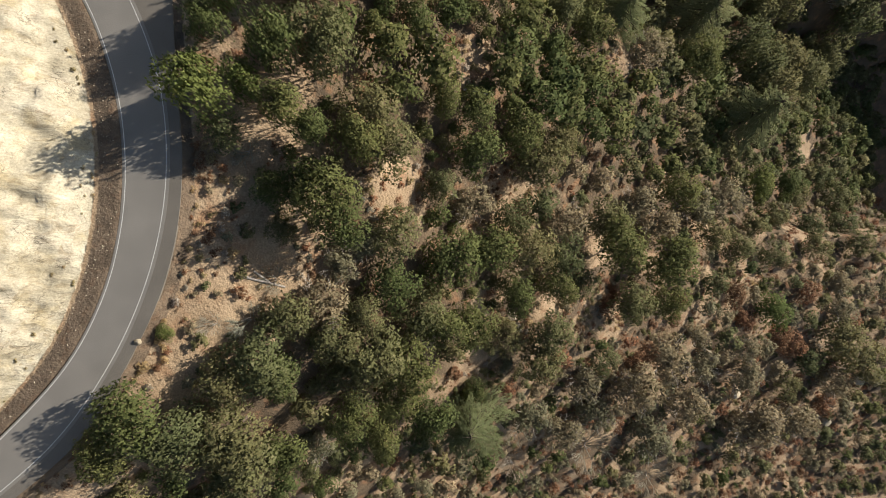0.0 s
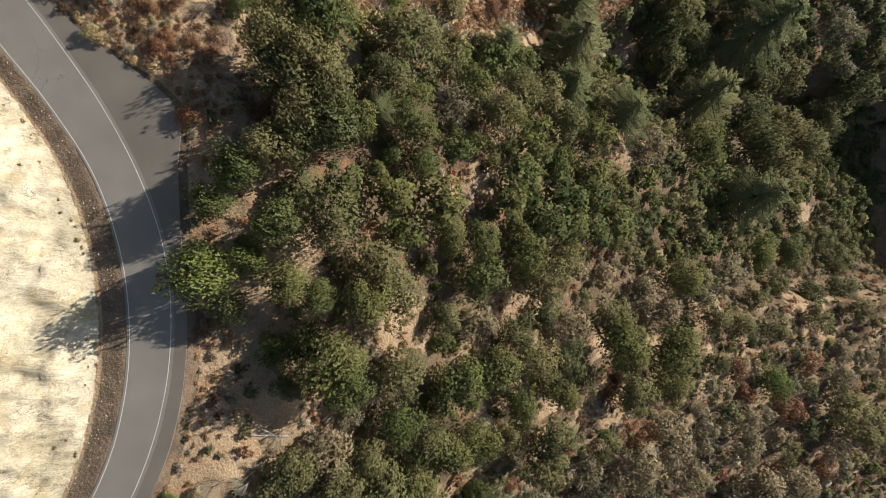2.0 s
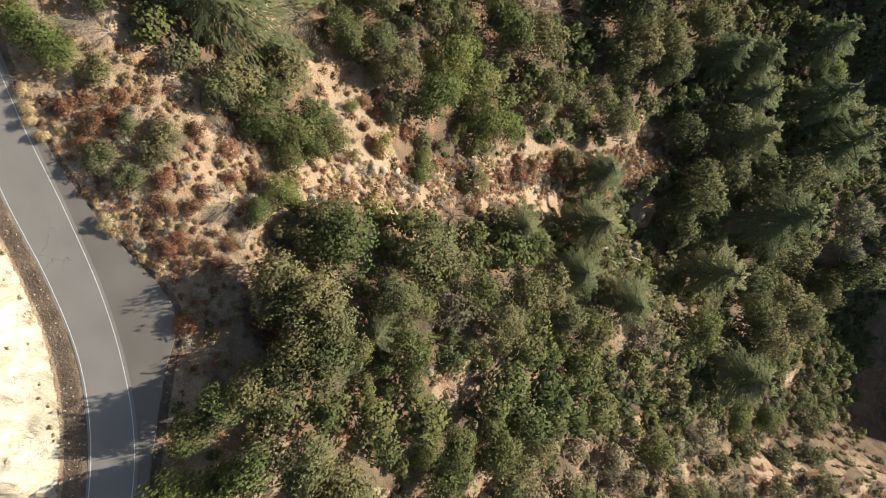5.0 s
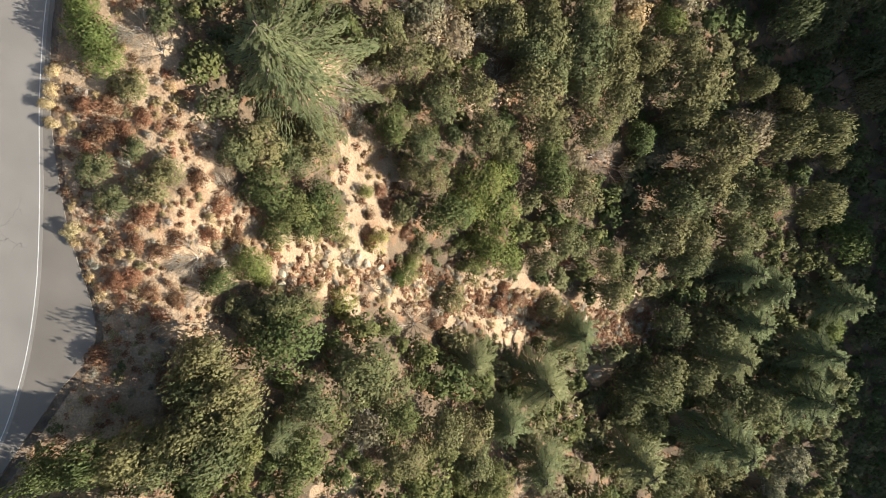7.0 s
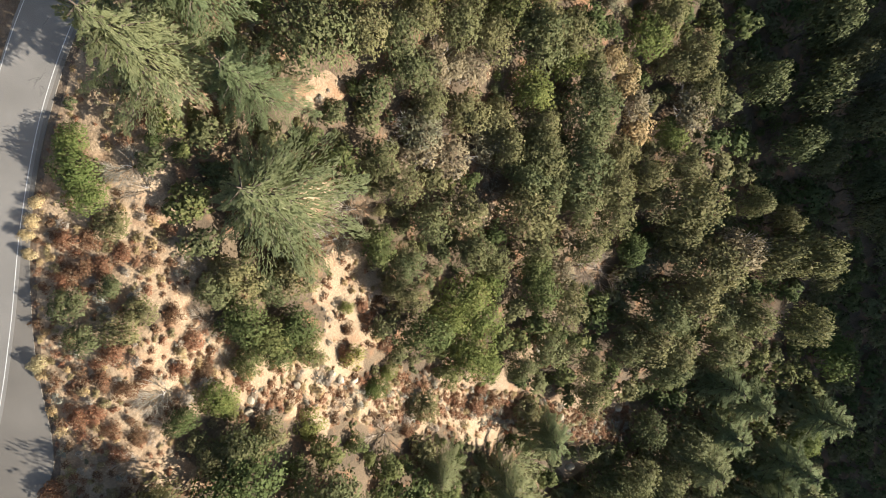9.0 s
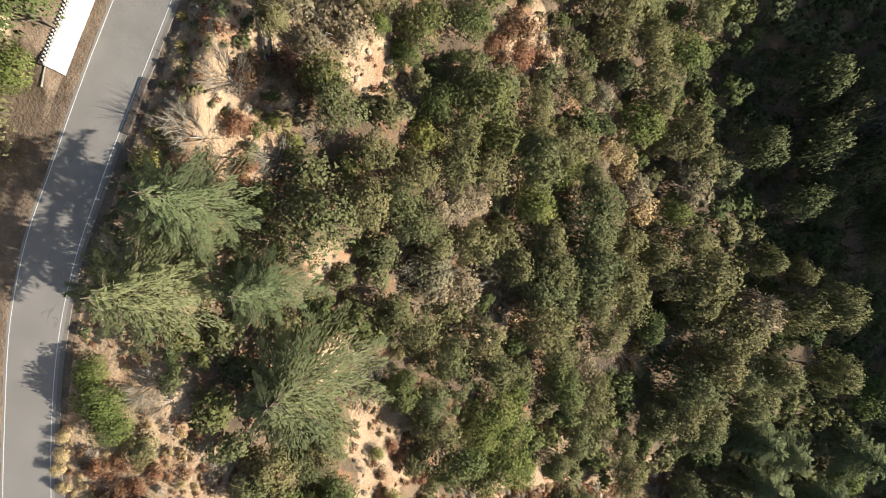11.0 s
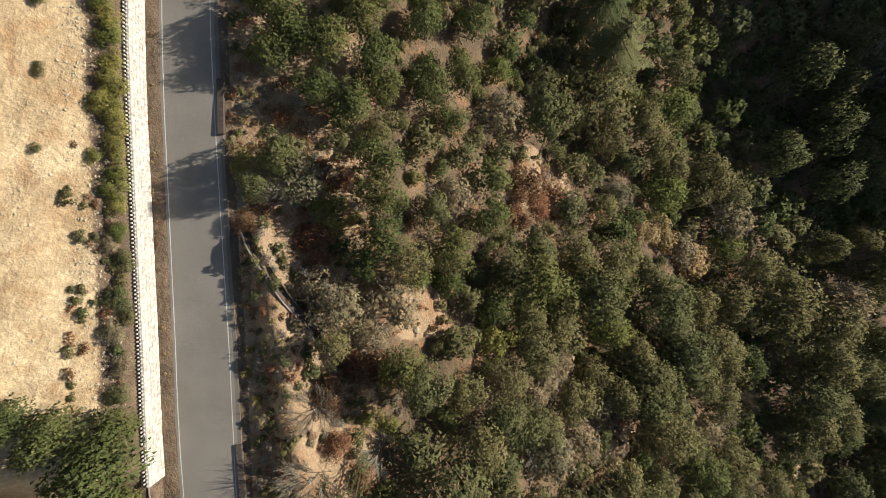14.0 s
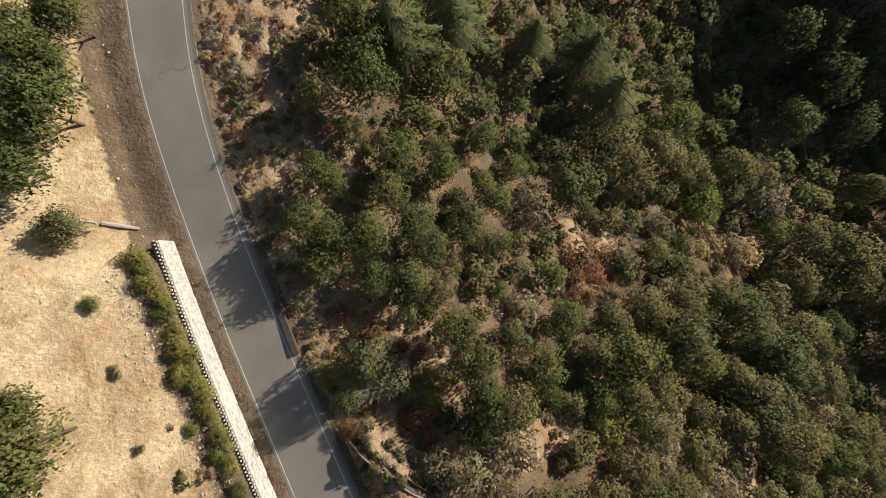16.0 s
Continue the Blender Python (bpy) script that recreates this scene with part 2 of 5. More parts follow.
def leaf_look(dark, light, odd, tint=0.5, shine=0.34):
    """Sprays of small leaves: each spray and each plant differ a little in colour, and some light shines through."""
    def build(t, b):
        g = t.nodes.new("ShaderNodeNewGeometry")
        info = t.nodes.new("ShaderNodeObjectInfo")
        own = t.nodes.new("ShaderNodeAttribute")
        own.attribute_name = "plant"
        each = t.nodes.new("ShaderNodeMath")
        each.operation = "ADD"
        t.links.new(info.outputs["Random"], each.inputs[0])
        t.links.new(own.outputs["Fac"], each.inputs[1])
        turn = t.nodes.new("ShaderNodeMath")
        turn.operation = "FRACT"
        t.links.new(each.outputs[0], turn.inputs[0])
        c = ramp_of(t, g.outputs["Random Per Island"], (0.0, tuple(0.4 * a + 0.6 * c2 for a, c2 in zip(dark, light))), (0.8, light), (0.99, odd))
        c = mix_of(t, c, ramp_of(t, turn.outputs[0], (0.0, (0.33, 0.40, 0.34)), (0.35, (0.47, 0.5, 0.44)), (0.7, (0.56, 0.53, 0.47)), (1.0, (0.66, 0.6, 0.54))), tint + 0.25, "OVERLAY")
        c = mix_of(t, c, ramp_of(t, noise_of(t, 5.0, 4), (0.3, (0.38, 0.41, 0.39)), (0.7, (0.62, 0.59, 0.56))), 0.6, "OVERLAY")
        c = mix_of(t, c, ramp_of(t, noise_of(t, 0.9, 4), (0.3, grey(0.34)), (0.7, grey(0.66))), 0.6, "OVERLAY")
        c = mix_of(t, c, ramp_of(t, noise_of(t, 0.12, 2), (0.35, grey(0.3)), (0.65, grey(0.7))), 0.7, "OVERLAY")
        t.links.new(c, b.inputs["Base Color"])
        tr = t.nodes.new("ShaderNodeBsdfTranslucent")
        t.links.new(c, tr.inputs["Color"])
        m = t.nodes.new("ShaderNodeMixShader")
        m.inputs[0].default_value = shine
        t.links.new(b.outputs[0], m.inputs[1])
        t.links.new(tr.outputs[0], m.inputs[2])
        t.links.new(m.outputs[0], t.nodes["Material Output"].inputs["Surface"])
    return build


MAT = dict(
    asphalt=material("asphalt", asphalt_look((0.235, 0.222, 0.2)), 0.85),
    turnout=material("turnout_asphalt", asphalt_look((0.175, 0.16, 0.138)), 0.9),
    paint=material("road_paint", plain_look((0.42, 0.42, 0.4), (0.66, 0.66, 0.63), 0.35), 0.75),
    ground=material("dry_ground", ground_look, 0.95),
    stone=material("pale_stone", plain_look((0.3, 0.245, 0.165), (0.5, 0.44, 0.33), 0.5, 0.06), 0.9),
    block=material("whitewashed_block", plain_look((0.3, 0.295, 0.28), (0.64, 0.62, 0.57), 0.5, 0.05), 0.85),
    concrete=material("old_concrete", plain_look((0.2, 0.18, 0.16), (0.38, 0.35, 0.3), 0.8, 0.03), 0.9),
    # Near-black brown: trough and dike, also the painted shade behind the wall top.
    darkwood=material("gap_shade_and_dark_parts", plain_look((0.05, 0.042, 0.035), (0.12, 0.1, 0.085), 0.4, 0.02), 0.85),
    oak=material("oak_leaves", leaf_look((0.076, 0.09, 0.033), (0.126, 0.145, 0.056), (0.18, 0.18, 0.085))),
    olive=material("olive_leaves", leaf_look((0.106, 0.11, 0.05), (0.165, 0.166, 0.082), (0.225, 0.21, 0.125))),
    greyleaf=material("grey_leaves", leaf_look((0.165, 0.142, 0.095), (0.265, 0.232, 0.16), (0.36, 0.305, 0.215))),
    bright=material("bright_leaves", leaf_look((0.095, 0.122, 0.035), (0.155, 0.182, 0.06), (0.22, 0.225, 0.085))),
    yellow=material("yellow_leaves", leaf_look((0.15, 0.16, 0.045), (0.25, 0.25, 0.085), (0.34, 0.31, 0.13))),
    needle=material("fir_needles", leaf_look((0.15, 0.175, 0.085), (0.245, 0.27, 0.145), (0.31, 0.315, 0.19), 0.3, 0.5)),
    rust=material("rust_twigs", leaf_look((0.15, 0.075, 0.048), (0.26, 0.135, 0.085), (0.36, 0.24, 0.16), 0.5)),
    dead=material("dead_twigs", leaf_look((0.22, 0.19, 0.165), (0.36, 0.32, 0.28), (0.46, 0.42, 0.38), 0.4)),
    straw=material("dry_grass", leaf_look((0.27, 0.2, 0.105), (0.4, 0.31, 0.175), (0.5, 0.41, 0.26), 0.4)),
    golden=material("golden_leaves", leaf_look((0.36, 0.29, 0.16), (0.5, 0.41, 0.24), (0.58, 0.5, 0.32), 0.2)),
    yucca=material("yucca_blades", leaf_look((0.2, 0.19, 0.07), (0.36, 0.32, 0.14), (0.46, 0.4, 0.22), 0.4)),
    bark=material("bark", plain_look((0.06, 0.045, 0.034), (0.15, 0.12, 0.095), 0.3, 0.04), 0.9),
    greybark=material("bleached_wood", plain_look((0.28, 0.25, 0.22), (0.45, 0.42, 0.38), 0.3, 0.03), 0.9),
)


# ---------------------------------------------------------------- makers
def mesh_of(name, verts, faces, mat, smooth=False):
    me = bpy.data.meshes.new(name)
    me.from_pydata([tuple(v) for v in verts], [], [tuple(f) for f in faces])
    me.materials.append(MAT[mat])
    if smooth:
        me.polygons.foreach_set("use_smooth", [True] * len(me.polygons))
    me.update()
    return me


def part(name, me, parent, label=""):
    ob = new(name, me)
    ob.parent = parent
    return tagged(ob, label) if label else ob


def ribbon(left, right, zl, zr, thick=0.12):
    """A strip between two lines of points, with a skirt down both sides."""
    v, f = [], []
    for (ax, ay), (bx, by) in zip(left, right):
        za, zb = zl + float(road_z(ay)), zr + float(road_z(by))
        v += [(ax, ay, za - thick), (ax, ay, za), (bx, by, zb), (bx, by, zb - thick)]
    for i in range(len(left) - 1):
        a, b = 4 * i, 4 * i + 4
        f += [(a + k, a + k + 1, b + k + 1, b + k) for k in range(3)]
    return v, f


def offset_line(line, ys, off):
    """Points off metres to the right (towards the valley) of a plan line."""
    x = line(ys)
    tx, ty = np.gradient(x), np.gradient(ys)
    n = np.hypot(tx, ty)
    return list(zip(x + ty / n * off, ys - tx / n * off))


# ---------------------------------------------------------------- ground
def build_ground():
    def steps(a, b, fine, coarse):
        core = list(np.arange(a, b + fine, fine))
        low, high, w = [], [], fine
        p = a
        while a < 0 and p > -coarse:
            w *= 1.35
            p -= w
            low.append(p)
        w, p = fine, core[-1]
        while p < coarse:
            w *= 1.35
            p += w
            high.append(p)
        return np.array(low[::-1] + core + high)
    us = np.concatenate([-steps(35, 300, 1.6, 2300)[::-1], np.arange(-34.5, 24, 0.6), np.arange(24, 70, 1.3), steps(70, 300, 2.2, 2300)])
    us = us[np.concatenate([[True], np.diff(us) > 0.05])]
    us = np.unique(np.concatenate([us[(us < -34.6)], np.arange(-34.5, -3.3, 0.6), (-3.2, -2.85, -2.8, -2.3, -1.5, -0.4, -0.25), us[(us > 0) & (us > -0.2)]]))
    ys = steps(-112, 268, 1.5, 2200)
    close = ((ys > -30) & (ys < 58)) | ((ys > 108) & (ys < 215))
    ys = np.sort(np.concatenate([ys[~close], np.arange(-30, 58, 0.7), np.arange(108, 215, 0.75)]))
    gu, gy = np.meshgrid(us, ys)
    gx = gu + hill_line(gy)
    gz = ground_z(gx, gy)
    v = np.stack([gx, gy, gz], -1).reshape(-1, 3)
    nx, ny = len(us), len(ys)
    i = (np.arange(ny - 1)[:, None] * nx + np.arange(nx - 1)[None]).ravel()
    f = np.stack([i, i + 1, i + nx + 1, i + nx], -1)
    me = mesh_of("ground", v.tolist(), f.tolist(), "ground", True)
    x, y = v[:, 0], v[:, 1]
    d, e = hill_line(y) - x, x - edge_line(y)
    yw = y + 5 * waves(x, y, 20, 43)
    south, north = 1 - step(46, 60, yw), step(100, 112, yw)
    rock = south * step(3.6, 5.0, d)
    scree = north * step(2.5, 4.5 - 1.2 * step(170, 180, y) * 0, d) + (1 - south - north) * step(10, 14, d)
    dirt = step(-1, 0, d) * (1 - step(np.where(y < 50, 3.2, np.where(y < 106, 9, 4.8)), np.where(y < 50, 4.4, np.where(y < 106, 14, 9)), d))
    dirt = np.maximum(dirt, step(-2, -0.5, e) * (1 - step(0.6, 1.9, e)))
    # Mask of the wooded slope whose soil colour holds tree shade.
    woods = step(14, 26, x - vale_line(y))
    woods = woods * (1 - 0.7 * step(25, 50, x - vale_line(y)) * (1 - step(0, 28, y)) * step(-0.5, 0.2, waves(x, y, 16, 44)))
    for bx, by, br in BARE + BARE_MORE:
        woods = np.minimum(woods, step(br * 0.7, br * 1.4, np.hypot(x - bx, y - by) * (1 + 0.35 * waves(x, y, 8, 41))))
    for name, val in (("zone_shaded_litter", woods), ("zone_rock", rock), ("zone_scree", scree), ("zone_dirt", dirt)):
        me.attributes.new(name, "FLOAT", "POINT").data.foreach_set("value", val.astype(np.float32))
    return tagged(new("ground", me), "dry sandy hillside with pale rock cut beside the road", "ground", kind="structure")


# bare patches of soil: x, y, radius
BARE = (
    (-8.4, 9.6, 5.5),
    (13.1, 12.5, 5.5),
    (-35.7, 5.0, 4.8),
    (-35.2, -0.7, 3.3),
    (-20.3, -2.3, 3.3),
    (-39.7, -8.1, 3.3),
    (-44.2, -15.9, 3.2),
    (7.6, -26.9, 4.0),
    (49.1, -33.6, 4.7),
    (110.2, -55.3, 5.4),
    (142.1, 38.2, 6.6),
    (46.2, 45.5, 4.2),
    (62.4, 18.4, 4.6),
    (-28.6, 84.5, 3.8),
    (-46.5, 72.2, 3.4),
    (-41.1, 51.2, 6.3),
    (-54.1, 66.5, 4.7),
    (-19.3, 75.0, 3.4),
    (4.5, 35.4, 4.3),
    (-30.8, 88.2, 3.4),
    (-24.3, 80.1, 3.0),
    (-52.7, 76.6, 4.0),
    (-39.0, 59.4, 9.4),
    (-19.3, 70.5, 3.4),
    (14.5, 82.7, 8.2),
    (39.4, 93.5, 7.7),
    (-19.1, 114.2, 3.1),
    (-30.2, 33.1, 4.6),
    (-42.5, 94.8, 3.5),
    (-52.5, 107.5, 2.8),
)
BARE_MORE = (
    (-95.8, 182.5, 4.0), (-91.0, 185.2, 3.4), (-99.0, 181.0, 3.0), (-96.0, 199.5, 4.2), (-46.4, 164.0, 5.5), (-35.3, 11.5, 4.2), (-35.7, 3.4, 4.2), (-45.5, -20.5, 2.6), (41.0, -18.4, 4.5),
    (-32.0, 66.3, 4.0), (-26.0, 67.8, 4.0), (-16.0, 69.0, 4.5), (-7.0, 73.5, 5.0), (5.0, 78.4, 6.0), (20.0, 84.7, 7.0), (30.0, 88.0, 6.5),
    (53.0, 102.7, 5.5), (54.0, 83.6, 5.0), (15.0, 100.0, 3.5), (-26.0, 88.0, 4.5), (-22.0, 81.0, 4.5), (-53.0, 71.6, 5.0),
    (-47.4, 74.0, 4.5), (-42.6, 57.6, 6.0), (-32.5, 51.6, 5.0), (-61.0, 69.5, 3.0), (-46.0, 54.2, 4.0), (-30.0, 50.3, 4.5),
    (-68.0, 100.6, 2.1),
    (-65.1, 138.5, 4.0),
    (-47.5, 162.0, 5.3),
    (-84.1, 135.4, 4.5),
    (48.3, 103.4, 6.1),
    (-99.2, 185.4, 4.5),
    (-97.2, 200.5, 3.9),
    (-64.2, 137.0, 3.9),
    (-47.6, 162.0, 5.3),
    (-89.8, 161.0, 6.3),
)
BARE_SOUTH = (
    (7.0, 7.5, 4.0), (16.5, 11.6, 4.5), (49.0, -24.0, 5.0), (21.0, -21.0, 4.0), (86.0, -23.0, 6.0), (122.0, -29.0, 8.0), (138.0, -35.0, 7.0),
    (105.0, -10.0, 5.0), (71.5, 7.4, 4.0), (141.0, 41.0, 6.0), (46.0, 49.0, 5.0), (20.0, 79.0, 5.0), (9.0, -35.6, 4.0), (-21.7, -4.0, 3.0),
)
BARE_MORE = BARE_MORE + BARE_SOUTH

ground = build_ground()

# ---------------------------------------------------------------- road
YS = np.arange(-88, 288, 1.0)
road = tagged(new("road", mesh_of("road", *ribbon(offset_line(hill_line, YS, -0.45), offset_line(vale_line, YS, 0.5), 0.0, 0.0, 0.3), "asphalt")), "weathered grey asphalt two-lane mountain road", "road", kind="structure")
turn_pts = [(max(e, v + 0.55), y) for e, v, y in zip(edge_line(YS) + 0.1, vale_line(YS), YS)]
tagged(new("turnout", mesh_of("turnout", *ribbon(offset_line(vale_line, YS, 0.45), turn_pts, -0.012, -0.03, 0.3), "turnout")), "dusty paved roadside pullout beside the road", "road", kind="structure")
for line, off in ((hill_line, -0.055), (vale_line, -0.055)):
    me = mesh_of("edge_line", *ribbon(offset_line(line, YS, off), offset_line(line, YS, off + 0.11), 0.012, 0.012, 0.01), "paint")
    part("edge_line", me, road, "white painted edge line")


# ---------------------------------------------------------------- plants
def leaf_tris(centres, out, sizes, rng, spread=0.6, long=1.15):
    """The corners of one small leaf spray at each centre, facing roughly outwards."""
    n = len(centres)
    nor = out / (np.linalg.norm(out, axis=1)[:, None] + 1e-9) + spread * rng.normal(size=(n, 3))
    nor /= np.linalg.norm(nor, axis=1)[:, None] + 1e-9
    a = np.cross(nor, rng.normal(size=(n, 3)))
    a /= np.linalg.norm(a, axis=1)[:, None] + 1e-9
    b = np.cross(nor, a) * rng.uniform(0.7, 1.1, (n, 1))
    s = sizes[:, None]
    return np.stack([centres + a * s * 1.3 * long, centres + (b - a * 0.65 * long) * s, centres - (b + a * 0.65 * long) * s], 1).reshape(-1, 3)


def face_mesh(name, v, mat, normals=None, plants=None, k=4):
    """A mesh out of corners, k to a face; normals, one to a face, round the shading of a crown; plants, one number to a face, tells plants of one mesh apart."""
    me = bpy.data.meshes.new(name)
    n = len(v) // k
    me.vertices.add(k * n)
    me.vertices.foreach_set("co", np.ascontiguousarray(v, dtype=np.float32).ravel())
    me.loops.add(k * n)
    me.loops.foreach_set("vertex_index", np.arange(k * n, dtype=np.int32))
    me.polygons.add(n)
    me.polygons.foreach_set("loop_start", np.arange(0, k * n, k, dtype=np.int32))
    me.polygons.foreach_set("loop_total", np.full(n, k, dtype=np.int32))
    me.materials.append(MAT[mat])
    me.update(calc_edges=True)
    if plants is not None:
        me.attributes.new("plant", "FLOAT", "POINT").data.foreach_set("value", np.repeat(plants, k).astype(np.float32))
    if normals is not None:
        me.polygons.foreach_set("use_smooth", np.ones(n, dtype=bool))
        me.normals_split_custom_set_from_vertices(np.repeat(normals / np.linalg.norm(normals, axis=1)[:, None], k, 0).tolist())
    return me


def leaf_mesh(name, centres, out, sizes, mat, rng, spread=0.6, long=1.15):
    return face_mesh(name, leaf_tris(centres, out, sizes, rng, spread, long), mat, out + 0.3 * rng.normal(size=out.shape), None, 3)


def crown_cloud(seed, radius, tall, base, lobes, leaves, gap):
    """Places and outward ways of the leaf clumps of an uneven crown made of lobes."""
    rng = np.random.RandomState(seed)
    ang, rad = rng.uniform(0, 6.28, lobes), radius * 0.7 * np.sqrt(rng.uniform(0.0, 1.0, lobes))
    lr = radius * rng.uniform(0.27, 0.46, lobes)
    lz = base + (tall - base) * (0.75 * np.sqrt(np.clip(1 - (rad / radius) ** 2, 0, 1)) * rng.uniform(0.5, 1.05, lobes))
    squash = rng.uniform(0.8, 1.25, (lobes, 2))
    pick = rng.choice(lobes, leaves, p=lr ** 2 / (lr ** 2).sum())
    d = rng.normal(size=(leaves, 3))
    d /= np.linalg.norm(d, axis=1)[:, None]
    d[:, 2] = np.where(rng.uniform(size=leaves) < 0.75, np.abs(d[:, 2]), d[:, 2])
    r = lr[pick] * (1.04 - np.abs(rng.normal(0, 0.1, leaves)))
    r *= 1 + 0.2 * np.sin(d[:, 0] * 7 + pick) * np.sin(d[:, 1] * 6 + 2 * pick)
    c = np.stack([rad * np.cos(ang), rad * np.sin(ang), lz], 1)[pick]
    c = c + d * r[:, None] * np.concatenate([squash, np.full((lobes, 1), 0.85)], 1)[pick]
    c[:, 2] = np.maximum(c[:, 2], 0.04 * tall)
    if gap:
        keep = np.sin(c[:, 0] * 9 / radius + seed) * np.sin(c[:, 1] * 8 / radius) + 0.5 * np.sin(c[:, 2] * 9) < 1 - gap
        c, d = c[keep], d[keep]
    whole = (c - np.array([0, 0, 0.3 * tall])) / np.array([radius, radius, 0.7 * tall])
    return c, 0.6 * d + 0.6 * whole + np.array([0, 0, 0.4])


def crown_mesh(name, mat, seed, radius=1.0, tall=1.0, base=0.35, lobes=14, leaves=1500, leaf=0.05, gap=0.0, spread=0.6):
    c, out = crown_cloud(seed, radius, tall, base, lobes, leaves, gap)
    rng = np.random.RandomState(seed + 1)
    return leaf_mesh(name, c, out, leaf * rng.uniform(0.6, 1.4, len(c)), mat, rng, spread)


def limb(v, f, a, b, ra, rb, sides=5):
    """A tapered limb from a to b added to lists of corners and faces."""
    a, b = Vector(a), Vector(b)
    way = (b - a).normalized()
    u = way.orthogonal().normalized()
    w = way.cross(u)
    n = len(v)
    for p, r in ((a, ra), (b, rb)):
        for k in range(sides):
            t = 6.2832 * k / sides
            v.append(tuple(p + (u * math.cos(t) + w * math.sin(t)) * r))
    for k in range(sides):
        f.append((n + k, n + (k + 1) % sides, n + sides + (k + 1) % sides, n + sides + k))
    f.append(tuple(n + sides + k for k in range(sides)))


def trunk_mesh(name, seed, tall, thick, mat="bark", limbs=5, reach=0.6):
    rng = random.Random(seed)
    v, f = [], []
    p, r = Vector((0, 0, -0.15)), thick
    for n in range(4):
        q = p + Vector((rng.uniform(-0.08, 0.08), rng.uniform(-0.08, 0.08), 0.22)) * tall
        limb(v, f, p, q, r, r * 0.72, 7)
        if n:
            for _ in range(limbs // 2):
                a = rng.uniform(0, 6.28)
                e = q + Vector((math.cos(a) * reach, math.sin(a) * reach, rng.uniform(0.2, 0.5))) * tall * 0.6
                limb(v, f, q, e, r * 0.5, r * 0.12)
        p, r = q, r * 0.72
    return mesh_of(name, v, f, mat)


def fir_meshes(seed, whorls=13, leaf=0.021, mat="needle"):
    """A fir of radius 1 and height 1: whorls of drooping boughs with sprays of needles; trunk and crown."""
    rng = np.random.RandomState(seed)
    cs, outs, ss = [], [], []
    v, f = [], []
    limb(v, f, (0, 0, -0.03), (0, 0, 0.6), 0.06, 0.035, 7)
    limb(v, f, (0, 0, 0.6), (0, 0, 1.0), 0.035, 0.006, 5)
    for w in range(whorls):
        h = 0.14 + 0.85 * (w / whorls) ** 0.85
        reach = (1 - h) ** 0.7 * 1.25 + 0.04
        turn0 = rng.uniform(0, 6.28)
        for k in range(7 if h < 0.8 else 5):
            a = turn0 + k * 6.28 / 7 + rng.uniform(-0.35, 0.35)
            l = reach * rng.uniform(0.55, 1.18)
            way = np.array([np.cos(a), np.sin(a), 0.0])
            side = np.array([-np.sin(a), np.cos(a), 0.0])
            if w % 2 == 0:
                limb(v, f, (0, 0, h), tuple(way * l * 0.85 + np.array([0, 0, h - 0.04 * l])), 0.014, 0.004, 3)
            for t in np.linspace(0.15, 1.0, max(5, int(l * 38))):
                for sgn in (-1, -0.5, 0, 0.5, 1):
                    wide = (1.12 - t) * l * 0.3 * rng.uniform(0.5, 1.0) * sgn
                    droop = -0.05 * t * t * l - abs(wide) * 0.08
                    cs.append(way * (l * t + abs(wide) * 0.5) + side * wide + np.array([0, 0, h + droop + rng.normal(0, 0.006)]))
                    outs.append(np.array([way[0] * 0.3, way[1] * 0.3, 1.0]))
                    ss.append(leaf * rng.uniform(0.6, 1.3))
    cs, outs, ss = np.array(cs), np.array(outs), np.array(ss)
    nor = outs + 0.5 * rng.normal(size=cs.shape)
    nor /= np.linalg.norm(nor, axis=1)[:, None]
    spoke = np.stack([cs[:, 0], cs[:, 1], -0.1 * np.hypot(cs[:, 0], cs[:, 1])], 1) + 0.35 * rng.normal(size=cs.shape) * np.hypot(cs[:, 0], cs[:, 1])[:, None]
    a = spoke - (spoke * nor).sum(1)[:, None] * nor
    a /= np.linalg.norm(a, axis=1)[:, None] + 1e-9
    b = np.cross(nor, a)
    s = ss[:, None]
    q = np.stack([cs - a * s * 1.7, cs - b * s * 0.42, cs + a * s * 1.7, cs + b * s * 0.42], 1).reshape(-1, 3)
    return mesh_of("trunk", v, f, "bark"), face_mesh("crown", q, mat, outs + np.array([0, 0, 0.2]))


def tuft_mesh(name, seed, mat, blades=60, tall=1.0, wide=0.06, lean=0.8):
    """Blades that fan out from one root."""
    rng = np.random.RandomState(seed)
    q = []
    for _ in range(blades):
        a, k = rng.uniform(0, 6.28), rng.uniform(0.2, 1.0) * lean
        way = np.array([np.cos(a) * k, np.sin(a) * k, 1 - 0.5 * k])
        side = np.array([-np.sin(a), np.cos(a), 0]) * wide
        l = tall * rng.uniform(0.6, 1.1)
        root = np.array([np.cos(a), np.sin(a), 0]) * rng.uniform(0, 0.25)
        q += [root - side, root + way * l * 0.6 - side * 0.8, root + way * l + np.array([0, 0, -0.12 * k]), root + side]
    return face_mesh(name, np.array(q), mat)


